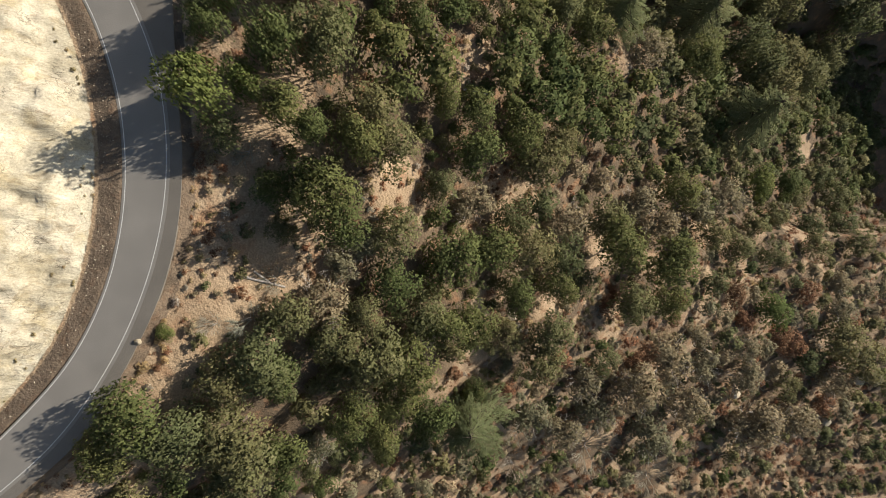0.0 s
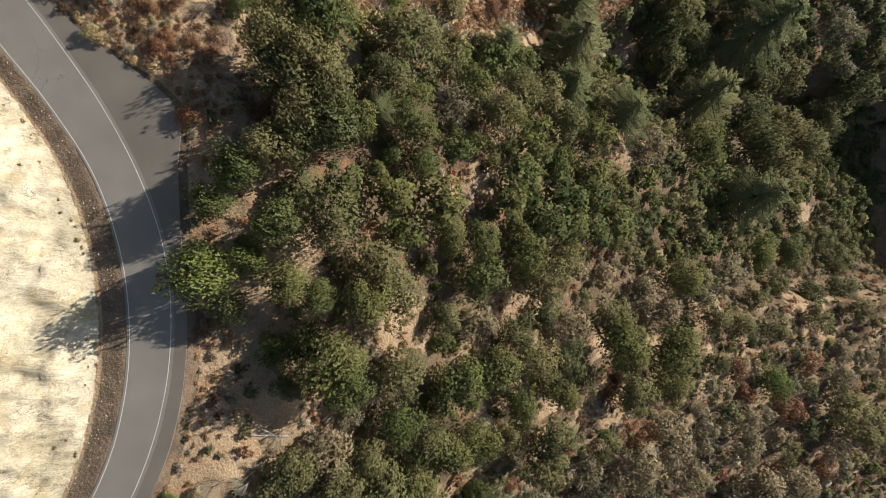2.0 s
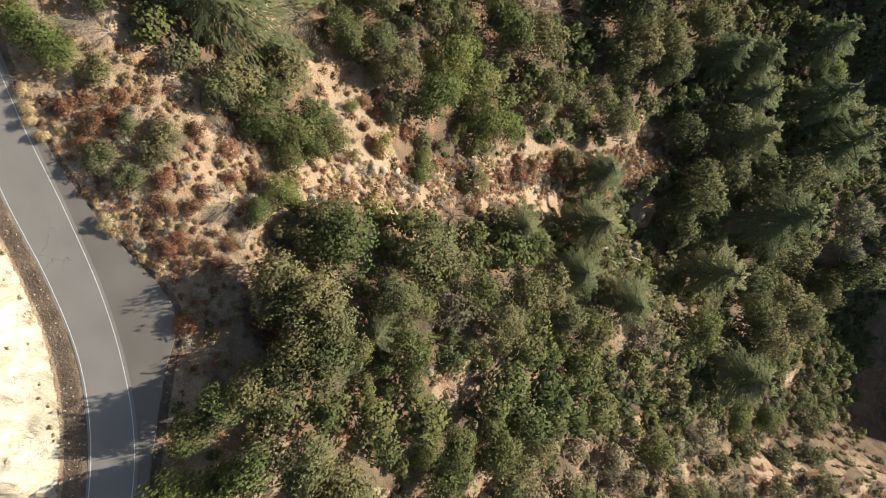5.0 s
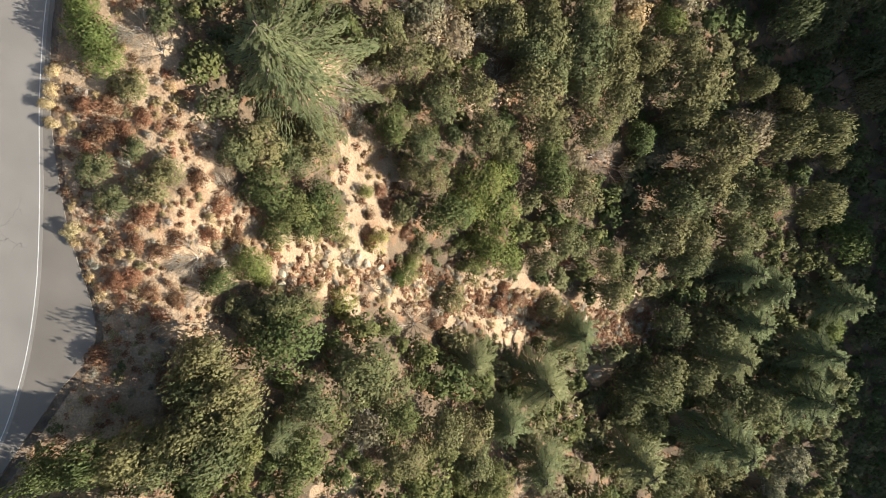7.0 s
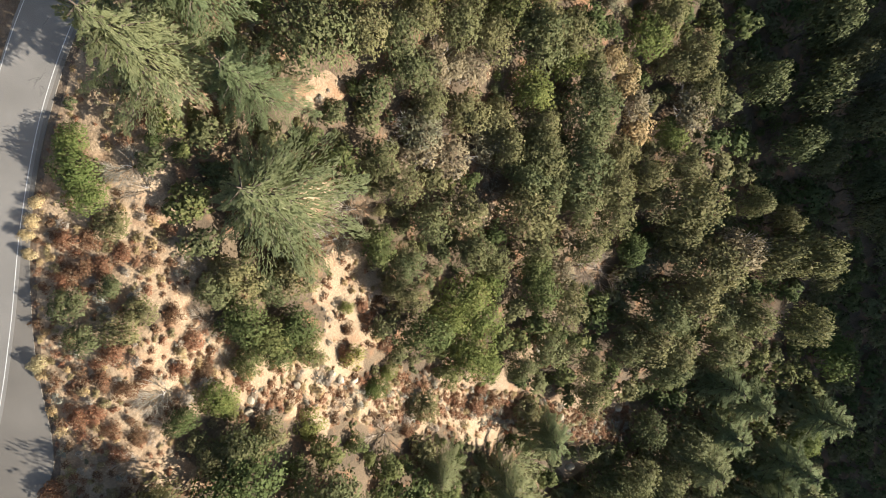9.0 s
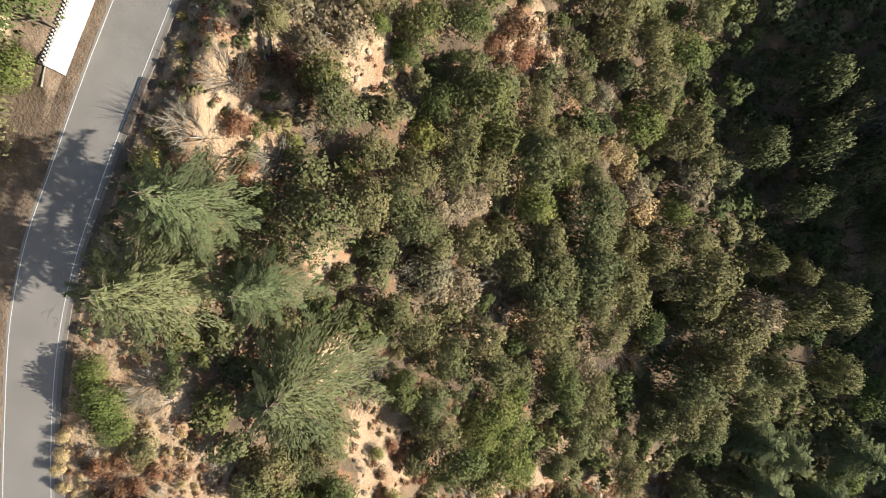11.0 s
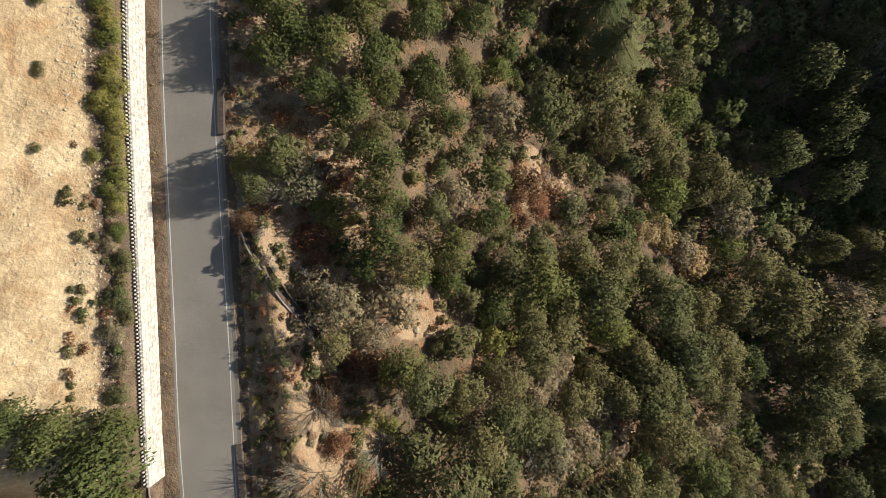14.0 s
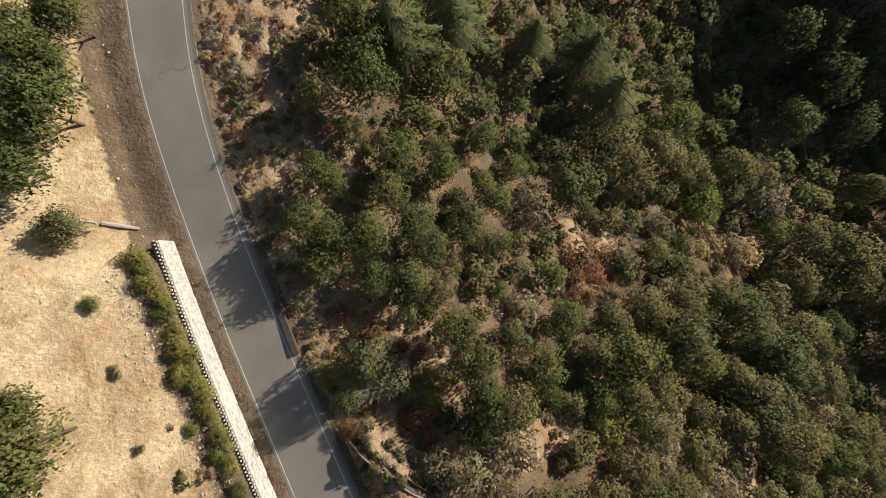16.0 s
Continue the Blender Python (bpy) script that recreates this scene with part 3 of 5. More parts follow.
def twig_mesh(name, seed, mat="dead", stems=9, forks=5, radius=1.0, tall=1.0, thick=0.02):
    """A leafless shrub of forking twigs."""
    rng = random.Random(seed)
    v, f = [], []
    for _ in range(stems):
        a = rng.uniform(0, 6.28)
        r = radius * rng.uniform(0.3, 0.6)
        m = Vector((math.cos(a) * r, math.sin(a) * r, tall * rng.uniform(0.35, 0.6)))
        limb(v, f, (0, 0, -0.05), m, thick, thick * 0.6, 3)
        for _ in range(forks):
            b = a + rng.uniform(-0.9, 0.9)
            e = m + Vector((math.cos(b) * radius * rng.uniform(0.15, 0.5), math.sin(b) * radius * rng.uniform(0.15, 0.5), tall * rng.uniform(0.1, 0.45)))
            limb(v, f, m, e, thick * 0.6, thick * 0.3, 3)
            for _ in range(3):
                c = b + rng.uniform(-1.2, 1.2)
                g = e + Vector((math.cos(c), math.sin(c), rng.uniform(0.0, 0.9))) * radius * rng.uniform(0.12, 0.3)
                limb(v, f, m.lerp(e, rng.uniform(0.5, 1)), g, thick * 0.35, thick * 0.15, 3)
    return mesh_of(name, v, f, mat)


LABELS = dict(
    oak=("oak_tree", "dark green live oak tree with rounded crown", "tree"),
    olive=("oak_tree", "dusty olive-green scrub oak on the dry slope", "tree"),
    bright=("laurel_bush", "fresh bright green laurel bush on dry soil", "bush"),
    yellow=("broom_bush", "yellow-green bushy shrub on dry soil", "bush"),
    greyleaf=("sage_bush", "grey-brown drought-dry chaparral bush on the slope", "bush"),
    scrub=("chaparral_bush", "low olive-green chaparral bush on the slope", "bush"),
    fir=("fir_tree", "tall dark green fir with layered drooping boughs", "tree"),
    rust=("buckwheat_bush", "low rust-red dried buckwheat mound on soil", "bush"),
    dead=("dead_bush", "leafless grey dead bush with tangled twigs", "bush"),
    straw=("deerweed_bush", "dried golden-straw bush on the shaded slope edge", "bush"),
    golden=("rabbitbrush", "golden straw-coloured rounded bush beside the road", "bush"),
    yucca=("yucca", "spiky yellow-green yucca rosette beside the road", "plant"),
)
MODELS = {}


def model(kind, n, trunk, crown, trunk_name="trunk", crown_name="crown"):
    name, label, cat = LABELS[kind]
    ob = tagged(new(name), label, cat)
    if trunk:
        part(trunk_name, trunk, ob)
    part(crown_name, crown, ob)
    MODELS.setdefault(kind, []).append(ob)


for n in range(5):
    model("oak", n, trunk_mesh("trunk", 10 + n, 0.8, 0.06), crown_mesh("crown", "oak", 100 + n, 1, 1.3, 0.3, 24, 3800, 0.03, 0.0))
    model("olive", n, trunk_mesh("trunk", 20 + n, 0.8, 0.06), crown_mesh("crown", "olive", 200 + n, 1, 1.25, 0.25, 24, 3800, 0.03, 0.04))
for n in range(3):
    model("scrub", n, trunk_mesh("stem", 30 + n, 0.5, 0.05, "bark", 5, 0.8), crown_mesh("foliage", "olive", 300 + n, 1, 1.0, 0.1, 14, 2300, 0.036, 0.0), "stem", "foliage")
    model("greyleaf", n, twig_mesh("stem", 40 + n, "greybark", 8, 3, 0.95, 0.95, 0.016), crown_mesh("foliage", "greyleaf", 400 + n, 1, 1.05, 0.1, 18, 2600, 0.036, 0.06), "stem", "foliage")
    model("fir", n, *fir_meshes(500 + n))
    model("rust", n, twig_mesh("stem", 60 + n, "rust", 7, 2, 0.8, 0.5, 0.02), crown_mesh("foliage", "rust", 600 + n, 1, 0.6, 0.03, 16, 1400, 0.042, 0.1), "stem", "foliage")
    model("dead", n, trunk_mesh("stem", 70 + n, 0.6, 0.05, "greybark", 5, 0.7), twig_mesh("branchwork", 700 + n, "dead", 14, 6, 1.0, 0.8, 0.016), "stem", "branchwork")
for n in range(3):
    model("bright", n, trunk_mesh("stem", 50 + n, 0.5, 0.05, "bark", 5, 0.8), crown_mesh("foliage", "bright", 800 + n, 1, 1.15, 0.1, 19, 3600, 0.03, 0.0), "stem", "foliage")
    model("yellow", n, trunk_mesh("stem", 54 + n, 0.5, 0.05, "bark", 5, 0.8), crown_mesh("foliage", "yellow", 850 + n, 1, 1.05, 0.1, 15, 2200, 0.036, 0.08), "stem", "foliage")
    model("straw", n, twig_mesh("stem", 90 + n, "straw", 6, 2, 0.8, 0.6, 0.02), crown_mesh("foliage", "straw", 900 + n, 1, 0.7, 0.03, 14, 1300, 0.045, 0.15), "stem", "foliage")
    model("golden", n, twig_mesh("stem", 97 + n, "straw", 6, 2, 0.8, 0.7, 0.02), crown_mesh("foliage", "golden", 950 + n, 1, 1.0, 0.05, 14, 1700, 0.042, 0.0), "stem", "foliage")
    model("yucca", n, None, tuft_mesh("rosette", 95 + n, "yucca", 90, 1.0, 0.045, 1.0), "", "rosette")

TAKEN = []
SEEDS = random.Random(5)


def plant(kind, x, y, r, tall=None):
    """A plant of crown radius r metres (fir: height) standing on the ground at x, y."""
    m = SEEDS.choice(MODELS[kind])
    h = tall if tall else r * (SEEDS.uniform(1.4, 1.75) if kind in ("oak", "olive") else SEEDS.uniform(1.0, 1.35))
    z = height(x, y)
    made = copy_thing(m, pose(x, y, z - 0.04 * r, SEEDS.uniform(-4, 4), SEEDS.uniform(-4, 4), SEEDS.uniform(0, 360)) @ Matrix.Diagonal((r, r, h, 1)))
    tagged(made, group=LABELS[kind][0].replace('_', ' ') + ' plants on the hillside')
    TAKEN.append((x, y, r * (0.6 if kind == "fir" else 1.0)))
    return made


# ---------------------------------------------------------------- plants that stand out, one by one
plant("fir", 76.2, 69.2, 12.39, 27.3)
plant("fir", 95.0, 90.0, 13.05, 28.7)
plant("fir", 29.7, 72.6, 10.59, 23.3)
plant("fir", 42.3, 57.2, 8.18, 18.0)
plant("fir", -10.0, 45.5, 5.14, 11.3)
plant("fir", 110.0, 114.9, 12.10, 26.6)
plant("fir", 95.7, 40.6, 12.01, 26.4)
plant("fir", 33.5, 87.2, 8.20, 18.0)
plant("fir", 79.5, 110.3, 9.92, 21.8)
plant("fir", 75.7, 131.7, 8.96, 19.7)
plant("fir", 75.6, 120.0, 8.94, 19.7)
plant("fir", 102.2, 126.9, 10.66, 23.5)
plant("fir", 97.5, 143.9, 9.25, 20.4)
plant("fir", 113.5, 126.6, 8.57, 18.9)
plant("fir", 12.6, 68.2, 5.81, 12.8)
plant("fir", 28.3, 60.4, 8.02, 17.6)
plant("fir", 64.3, 130.2, 8.49, 18.7)
plant("fir", -38.7, 192.8, 8.74, 19.2)
plant("fir", -52.5, 204.5, 5.93, 13.0)
plant("fir", -42.2, 202.5, 7.76, 17.1)
plant("fir", -76.0, 200.0, 6.50, 18.5)
plant("fir", -68.0, 205.5, 6.80, 18.0)
plant("fir", 5.8, -43.0, 11.42, 21.7)
plant("fir", -44.2, 91.4, 12.60, 20.6)
plant("fir", -65.4, 95.0, 9.20, 20.0)
plant("fir", -55.4, 101.9, 6.99, 17.0)
plant("fir", -68.4, 105.9, 8.40, 19.5)
plant("olive", -30.4, 16.2, 3.19, 6.0)
plant("olive", -16.5, 28.1, 4.53, 12.3)
plant("olive", -11.3, 21.1, 5.54)
plant("olive", -8.2, 16.7, 5.38)
plant("olive", -24.6, 3.3, 2.75, 4.2)
plant("olive", 20.1, 18.4, 6.31)
plant("olive", 24.7, 22.3, 4.82)
plant("olive", -0.4, 11.4, 3.80)
plant("olive", 14.9, 6.6, 4.75)
plant("olive", 40.6, 7.0, 6.54)
plant("olive", 18.6, 0.1, 6.57)
plant("olive", -7.9, 2.0, 5.20)
plant("olive", 27.7, -1.2, 5.70)
plant("olive", 49.9, -14.7, 6.61)
plant("olive", 25.3, -19.2, 5.74)
plant("olive", 23.1, -26.1, 6.67)
plant("olive", -17.7, -14.5, 5.04)
plant("olive", -13.6, -11.2, 4.20)
plant("olive", -12.0, -18.2, 6.35)
plant("olive", -16.9, -22.2, 4.93)
plant("olive", -4.5, -12.3, 5.26)
plant("olive", -24.4, -10.2, 4.37, 7.0)
plant("olive", -27.9, -16.2, 6.03)
plant("olive", -32.4, -19.6, 4.18)
plant("olive", -39.2, -27.7, 5.47)
plant("olive", -32.8, -28.2, 6.62)
plant("olive", -33.8, -37.6, 6.50)
plant("olive", 80.3, 3.5, 5.26)
plant("olive", 93.4, 0.2, 5.27)
plant("olive", -6.9, 57.8, 6.65)
plant("olive", -9.9, 51.5, 4.46)
plant("olive", 68.5, 112.2, 7.74)
plant("olive", 66.0, 92.7, 7.69)
plant("olive", 74.4, 101.3, 7.25)
plant("olive", 71.8, 87.2, 6.69)
plant("olive", 64.8, 79.8, 6.62)
plant("olive", 74.8, 79.3, 6.91)
plant("olive", 88.4, 101.9, 7.46)
plant("olive", 98.3, 104.2, 8.17)
plant("olive", 106.1, 80.0, 7.65)
plant("olive", 115.1, 84.2, 7.63)
plant("olive", 100.5, 69.6, 9.06)
plant("olive", 120.6, 68.5, 8.90)
plant("olive", 131.1, 63.3, 9.05)
plant("olive", 101.4, 58.2, 8.00)
plant("olive", 106.0, 51.2, 7.92)
plant("olive", 148.3, 76.1, 8.75)
plant("olive", 150.0, 85.1, 8.28)
plant("olive", 13.3, 54.3, 5.30)
plant("olive", 9.5, 48.2, 4.92)
plant("olive", 20.5, 55.7, 5.73)
plant("olive", 24.9, 51.4, 5.35)
plant("olive", -22.0, 48.4, 4.08, 10.9)
plant("olive", -17.8, 46.6, 4.19, 11.3)
plant("olive", -20.1, 42.6, 4.37, 11.9)
plant("olive", -15.8, 41.4, 4.45, 12.1)
plant("olive", -24.4, 37.3, 3.65, 9.7)
plant("olive", -21.4, 38.1, 3.76, 10.0)
plant("olive", -36.8, 86.2, 3.33)
plant("olive", -24.3, 97.7, 3.19)
plant("olive", -33.8, 107.1, 4.85)
plant("olive", -38.7, 107.2, 4.32)
plant("olive", -25.3, 105.9, 5.17)
plant("olive", -24.4, 127.3, 5.02)
plant("olive", -18.5, 130.9, 5.54)
plant("olive", -12.5, 121.5, 6.79)
plant("olive", -9.9, 136.2, 7.44)
plant("olive", -3.9, 131.6, 5.52)
plant("olive", -2.9, 139.1, 6.11)
plant("olive", 4.1, 136.4, 5.76)
plant("olive", -15.0, 107.6, 5.03)
plant("olive", -9.4, 109.4, 4.21)
plant("olive", -4.8, 118.1, 4.95)
plant("olive", 3.7, 127.5, 5.69)
plant("olive", 17.0, 152.9, 7.95)
plant("olive", 4.1, 149.6, 5.37)
plant("olive", 10.6, 146.8, 5.45)
plant("olive", 10.1, 158.2, 5.44)
plant("olive", 26.9, 143.8, 6.31)
plant("olive", 36.8, 139.2, 7.00)
plant("olive", 47.1, 142.3, 6.62)
plant("olive", 57.7, 137.4, 6.94)
plant("olive", 44.0, 126.7, 5.99)
plant("olive", 37.1, 123.2, 7.06)
plant("olive", 15.3, 102.7, 5.44)
plant("olive", 54.5, 169.6, 6.83, 15.7)
plant("olive", 47.8, 162.4, 6.79, 15.6)
plant("olive", 67.9, 157.2, 6.37, 14.6)
plant("olive", 32.9, 169.3, 4.45, 10.2)
plant("olive", 44.0, 172.9, 4.61, 10.6)
plant("olive", 65.5, 172.0, 4.10, 9.4)
plant("olive", 27.8, 184.1, 5.88, 13.5)
plant("olive", 37.0, 189.9, 5.28, 12.1)
plant("olive", 55.0, 196.8, 6.34, 14.6)
plant("olive", 61.1, 191.7, 6.35, 14.6)
plant("olive", 47.6, 122.0, 6.12)
plant("olive", 61.8, 87.5, 6.56)
plant("olive", -1.3, 57.9, 4.90)
plant("olive", -24.8, 52.1, 3.82, 10.3)
plant("olive", -18.9, 50.4, 4.39, 12.0)
plant("olive", -55.4, 112.1, 6.38)
plant("olive", -52.2, 119.6, 5.02)
plant("olive", -48.2, 123.6, 4.36)
plant("olive", -49.0, 128.4, 4.03)
plant("olive", -40.0, 121.3, 3.98)
plant("olive", -43.9, 134.1, 4.73)
plant("olive", -39.9, 137.6, 4.95)
plant("olive", -34.2, 125.8, 5.08)
plant("olive", -29.4, 129.3, 4.44)
plant("olive", -33.6, 145.3, 6.24)
plant("olive", -30.1, 152.7, 5.37)
plant("olive", -20.9, 150.1, 5.16)
plant("olive", -22.3, 135.4, 5.04)
plant("olive", -18.3, 176.3, 5.01)
plant("olive", -7.2, 177.4, 5.78)
plant("olive", 0.5, 175.4, 5.37)
plant("olive", -12.8, 142.8, 5.32)
plant("olive", -11.9, 127.1, 5.72)
plant("olive", 21.5, 196.3, 6.91, 15.9)
plant("olive", 20.9, 205.4, 6.91, 15.9)
plant("olive", 31.0, 191.0, 5.91, 13.6)
plant("olive", 10.8, 206.7, 6.66, 15.3)
plant("olive", 24.6, 218.7, 5.88, 13.5)
plant("olive", 10.4, 186.5, 5.56, 12.8)
plant("olive", -97.8, 100.9, 5.38)
plant("olive", -95.8, 95.5, 5.05)
plant("olive", -88.8, 151.5, 2.15, 5.7)
plant("olive", -74.6, 132.5, 2.52, 6.6)
plant("olive", -67.4, 145.5, 3.46, 9.3)
plant("olive", -65.7, 153.4, 3.48)
plant("olive", -49.8, 176.7, 5.94)
plant("olive", -39.2, 181.8, 7.03)
plant("olive", -34.0, 177.6, 5.51)
plant("olive", -22.4, 178.5, 4.83)
plant("olive", -16.8, 190.2, 4.43)
plant("olive", -51.7, 147.0, 4.18)
plant("olive", -47.3, 139.6, 3.89)
plant("olive", -40.0, 153.2, 4.65)
plant("olive", -34.9, 162.5, 3.84)
plant("olive", -35.1, 149.5, 4.31)
plant("olive", -9.4, 173.1, 5.19)
plant("olive", -5.3, 147.4, 5.10)
plant("olive", -62.2, 128.4, 4.09, 11.0)
plant("olive", -56.1, 127.4, 3.83)
plant("olive", -44.2, 121.9, 4.52)
plant("olive", -17.7, 126.1, 5.45)
plant("olive", -13.2, 131.6, 4.69)
plant("olive", 21.5, 148.4, 6.11)
plant("olive", 33.9, 147.9, 8.08)
plant("olive", 53.4, 146.3, 6.07, 14.0)
plant("olive", -21.3, 112.0, 4.81)
plant("olive", 33.7, 131.5, 7.39)
plant("olive", 33.0, 119.0, 6.31)
plant("olive", 58.3, 107.0, 6.22)
plant("olive", -86.5, 191.9, 3.21, 7.2)
plant("olive", -119.1, 178.2, 2.90)
plant("olive", -20.1, 198.1, 4.89)
plant("olive", -28.0, 181.9, 5.07)
plant("olive", 37.4, 204.8, 6.99, 16.1)
plant("olive", -16.8, 145.9, 6.59)
plant("olive", 10.8, 113.4, 6.09)
plant("olive", -86.1, 156.3, 3.45, 6.8)
plant("oak", -88.0, 180.7, 3.41, 6.0)
plant("oak", -90.8, 175.1, 3.36, 5.9)
plant("oak", -87.7, 172.4, 3.53, 6.2)
plant("oak", -90.4, 169.1, 3.08, 5.4)
plant("oak", -83.5, 171.8, 3.58, 6.3)
plant("oak", -84.1, 166.6, 3.02, 5.3)
plant("oak", -78.4, 182.1, 4.05, 7.1)
plant("oak", -79.8, 177.5, 3.37, 5.9)
plant("oak", -77.5, 172.5, 3.73, 6.5)
plant("oak", -75.8, 169.1, 3.49, 6.1)
plant("oak", -79.4, 165.0, 3.51, 6.1)
plant("oak", -72.5, 180.6, 3.68, 6.4)
plant("oak", -69.6, 171.6, 3.68, 6.4)
plant("oak", -66.1, 175.9, 3.91, 6.9)
plant("oak", -65.5, 168.6, 3.38, 5.9)
plant("oak", -65.3, 185.5, 3.70, 6.5)
plant("olive", -75.1, 163.4, 2.71, 4.7)
plant("olive", -83.9, 186.8, 2.78, 4.9)
plant("bright", -59.6, 181.1, 3.18, 5.6)
plant("oak", -22.3, 26.5, 3.50, 11.3)
plant("oak", -13.0, 15.9, 4.04, 10.9)
plant("oak", -21.4, 19.7, 3.20, 10.4)
plant("oak", -18.9, 16.4, 3.29, 8.7)
plant("oak", -21.1, 10.8, 3.67, 6.5)
plant("oak", -17.1, 7.7, 5.03, 13.7)
plant("oak", -15.1, 4.2, 4.35, 11.7)
plant("oak", -25.1, 8.6, 3.12, 4.6)
plant("oak", 5.7, 25.5, 4.31)
plant("oak", 0.6, 26.4, 4.13)
plant("oak", 5.9, 17.9, 5.33)
plant("oak", 14.9, 23.1, 5.22)
plant("oak", 67.1, 15.9, 6.34)
plant("oak", 126.2, 23.8, 5.43)
plant("oak", 43.2, 0.1, 7.98)
plant("oak", 63.0, -4.4, 8.83)
plant("oak", 64.9, -14.2, 6.44)
plant("oak", 9.7, -1.0, 6.20)
plant("oak", 1.7, -2.0, 6.41)
plant("oak", -9.0, -5.7, 5.09)
plant("oak", 26.5, -8.2, 5.19)
plant("oak", 16.5, -9.6, 5.39)
plant("oak", 6.4, -15.4, 5.83)
plant("oak", -0.4, -15.2, 5.56)
plant("oak", -6.7, -20.8, 6.43)
plant("oak", -9.1, -28.2, 5.53)
plant("oak", -25.5, -20.1, 4.01)
plant("oak", -42.1, -23.6, 5.65)
plant("oak", -47.2, -28.0, 3.91)
plant("oak", -28.2, -35.7, 5.06)
plant("oak", -17.1, -31.1, 5.30)
plant("oak", -12.4, -40.4, 5.30)
plant("oak", -2.9, -36.5, 5.82)
plant("oak", 7.5, -33.4, 3.41)
plant("oak", -18.9, 57.8, 6.30)
plant("oak", -11.6, 88.6, 5.64)
plant("oak", 5.3, 53.1, 4.55)
plant("oak", 33.5, 49.7, 5.54)
plant("oak", 70.1, 53.3, 6.89)
plant("oak", -12.9, 43.2, 3.57, 9.5)
plant("oak", -6.0, 43.9, 4.56)
plant("oak", -4.9, 38.5, 3.71)
plant("oak", -29.0, 95.5, 4.15)
plant("oak", 14.6, 136.0, 4.93)
plant("oak", 2.4, 111.8, 5.61)
plant("oak", -27.2, 34.2, 3.39, 9.1)
plant("oak", -31.4, 29.8, 2.82, 7.5)
plant("oak", -96.8, 114.7, 5.59)
plant("oak", -71.1, 148.5, 3.67, 9.8)
plant("oak", -73.1, 144.2, 2.66, 7.0)
plant("oak", -61.6, 148.6, 4.28)
plant("oak", -73.7, 158.6, 3.58, 9.6)
plant("oak", -47.3, 145.3, 5.94)
plant("oak", -40.9, 144.0, 4.94)
plant("oak", -52.7, 140.7, 3.73)
plant("oak", -66.1, 131.2, 3.40, 9.0)
plant("oak", -2.1, 113.9, 4.93)
plant("oak", -80.6, 193.4, 4.64, 9.4)
plant("oak", -75.9, 201.1, 5.27)
plant("oak", -81.1, 200.6, 3.92, 10.0)
plant("oak", -71.0, 195.7, 5.50)
plant("oak", -116.6, 204.9, 4.16)
plant("oak", -117.7, 197.5, 4.09)
plant("oak", -122.1, 185.4, 4.64)
plant("oak", -118.6, 192.5, 5.58)
plant("oak", -121.0, 202.2, 4.32)
plant("oak", -119.5, 154.5, 5.16)
plant("oak", -121.7, 159.0, 3.22)
plant("oak", -72.8, 153.9, 3.54, 9.5)
plant("oak", -56.4, 154.2, 4.09)
plant("oak", -107.4, 118.5, 3.25)
plant("oak", -103.3, 117.9, 3.75)
plant("oak", -98.9, 118.2, 3.64)
plant("bright", -31.9, 20.5, 4.32, 12.5)
plant("bright", -27.1, 22.9, 3.07, 8.4)
plant("bright", 110.9, 24.7, 6.65)
plant("bright", 113.7, -21.7, 7.28)
plant("bright", -39.9, -12.0, 1.54)
plant("bright", 3.0, 162.4, 5.53)
plant("bright", -29.3, 139.4, 5.49)
plant("bright", -26.7, 149.1, 5.12)
plant("bright", -18.5, 170.1, 6.13)
plant("bright", -97.2, 107.3, 3.91)
plant("bright", -61.2, 143.6, 3.17)
plant("bright", -66.4, 142.6, 2.10, 5.6)
plant("bright", -21.5, 189.0, 6.55)
plant("bright", -123.6, 192.1, 1.78)
plant("bright", -116.9, 168.6, 1.29)
plant("bright", -104.1, 142.1, 1.52)
plant("greyleaf", 5.7, 9.1, 4.99)
plant("greyleaf", 28.5, 6.7, 5.88)
plant("greyleaf", 53.0, 12.4, 6.17)
plant("greyleaf", 61.2, 6.5, 7.06)
plant("greyleaf", 77.3, 12.0, 6.83)
plant("greyleaf", 91.0, 16.4, 8.01)
plant("greyleaf", -13.5, 1.0, 4.16)
plant("greyleaf", -17.1, -2.7, 3.73)
plant("greyleaf", -20.3, -9.0, 5.00)
plant("greyleaf", -25.2, -38.5, 4.09)
plant("greyleaf", 40.7, -38.0, 6.40)
plant("greyleaf", 47.4, -49.7, 6.92)
plant("greyleaf", 58.7, -42.3, 8.28)
plant("greyleaf", 70.2, -34.4, 9.17)
plant("greyleaf", 88.7, -39.8, 6.66)
plant("greyleaf", 24.2, -46.5, 6.26)
plant("greyleaf", 36.7, -55.9, 6.85)
plant("greyleaf", 72.4, -65.3, 9.39)
plant("greyleaf", 84.0, -53.8, 7.76)
plant("greyleaf", 118.7, -66.9, 12.23)
plant("greyleaf", 107.8, -45.2, 7.95)
plant("greyleaf", 138.2, -67.2, 8.76)
plant("greyleaf", 152.9, -51.8, 7.58)
plant("greyleaf", 82.2, -28.6, 4.58)
plant("greyleaf", 146.3, -12.2, 5.71)
plant("greyleaf", 147.6, -22.5, 5.68)
plant("greyleaf", 105.8, -34.7, 4.93)
plant("greyleaf", 138.6, 89.3, 5.90)
plant("greyleaf", 1.2, 49.6, 4.41)
plant("greyleaf", 52.3, 50.2, 5.67)
plant("greyleaf", -36.7, 114.1, 5.44)
plant("greyleaf", -31.5, 117.7, 5.22)
plant("greyleaf", -28.7, 125.3, 4.53)
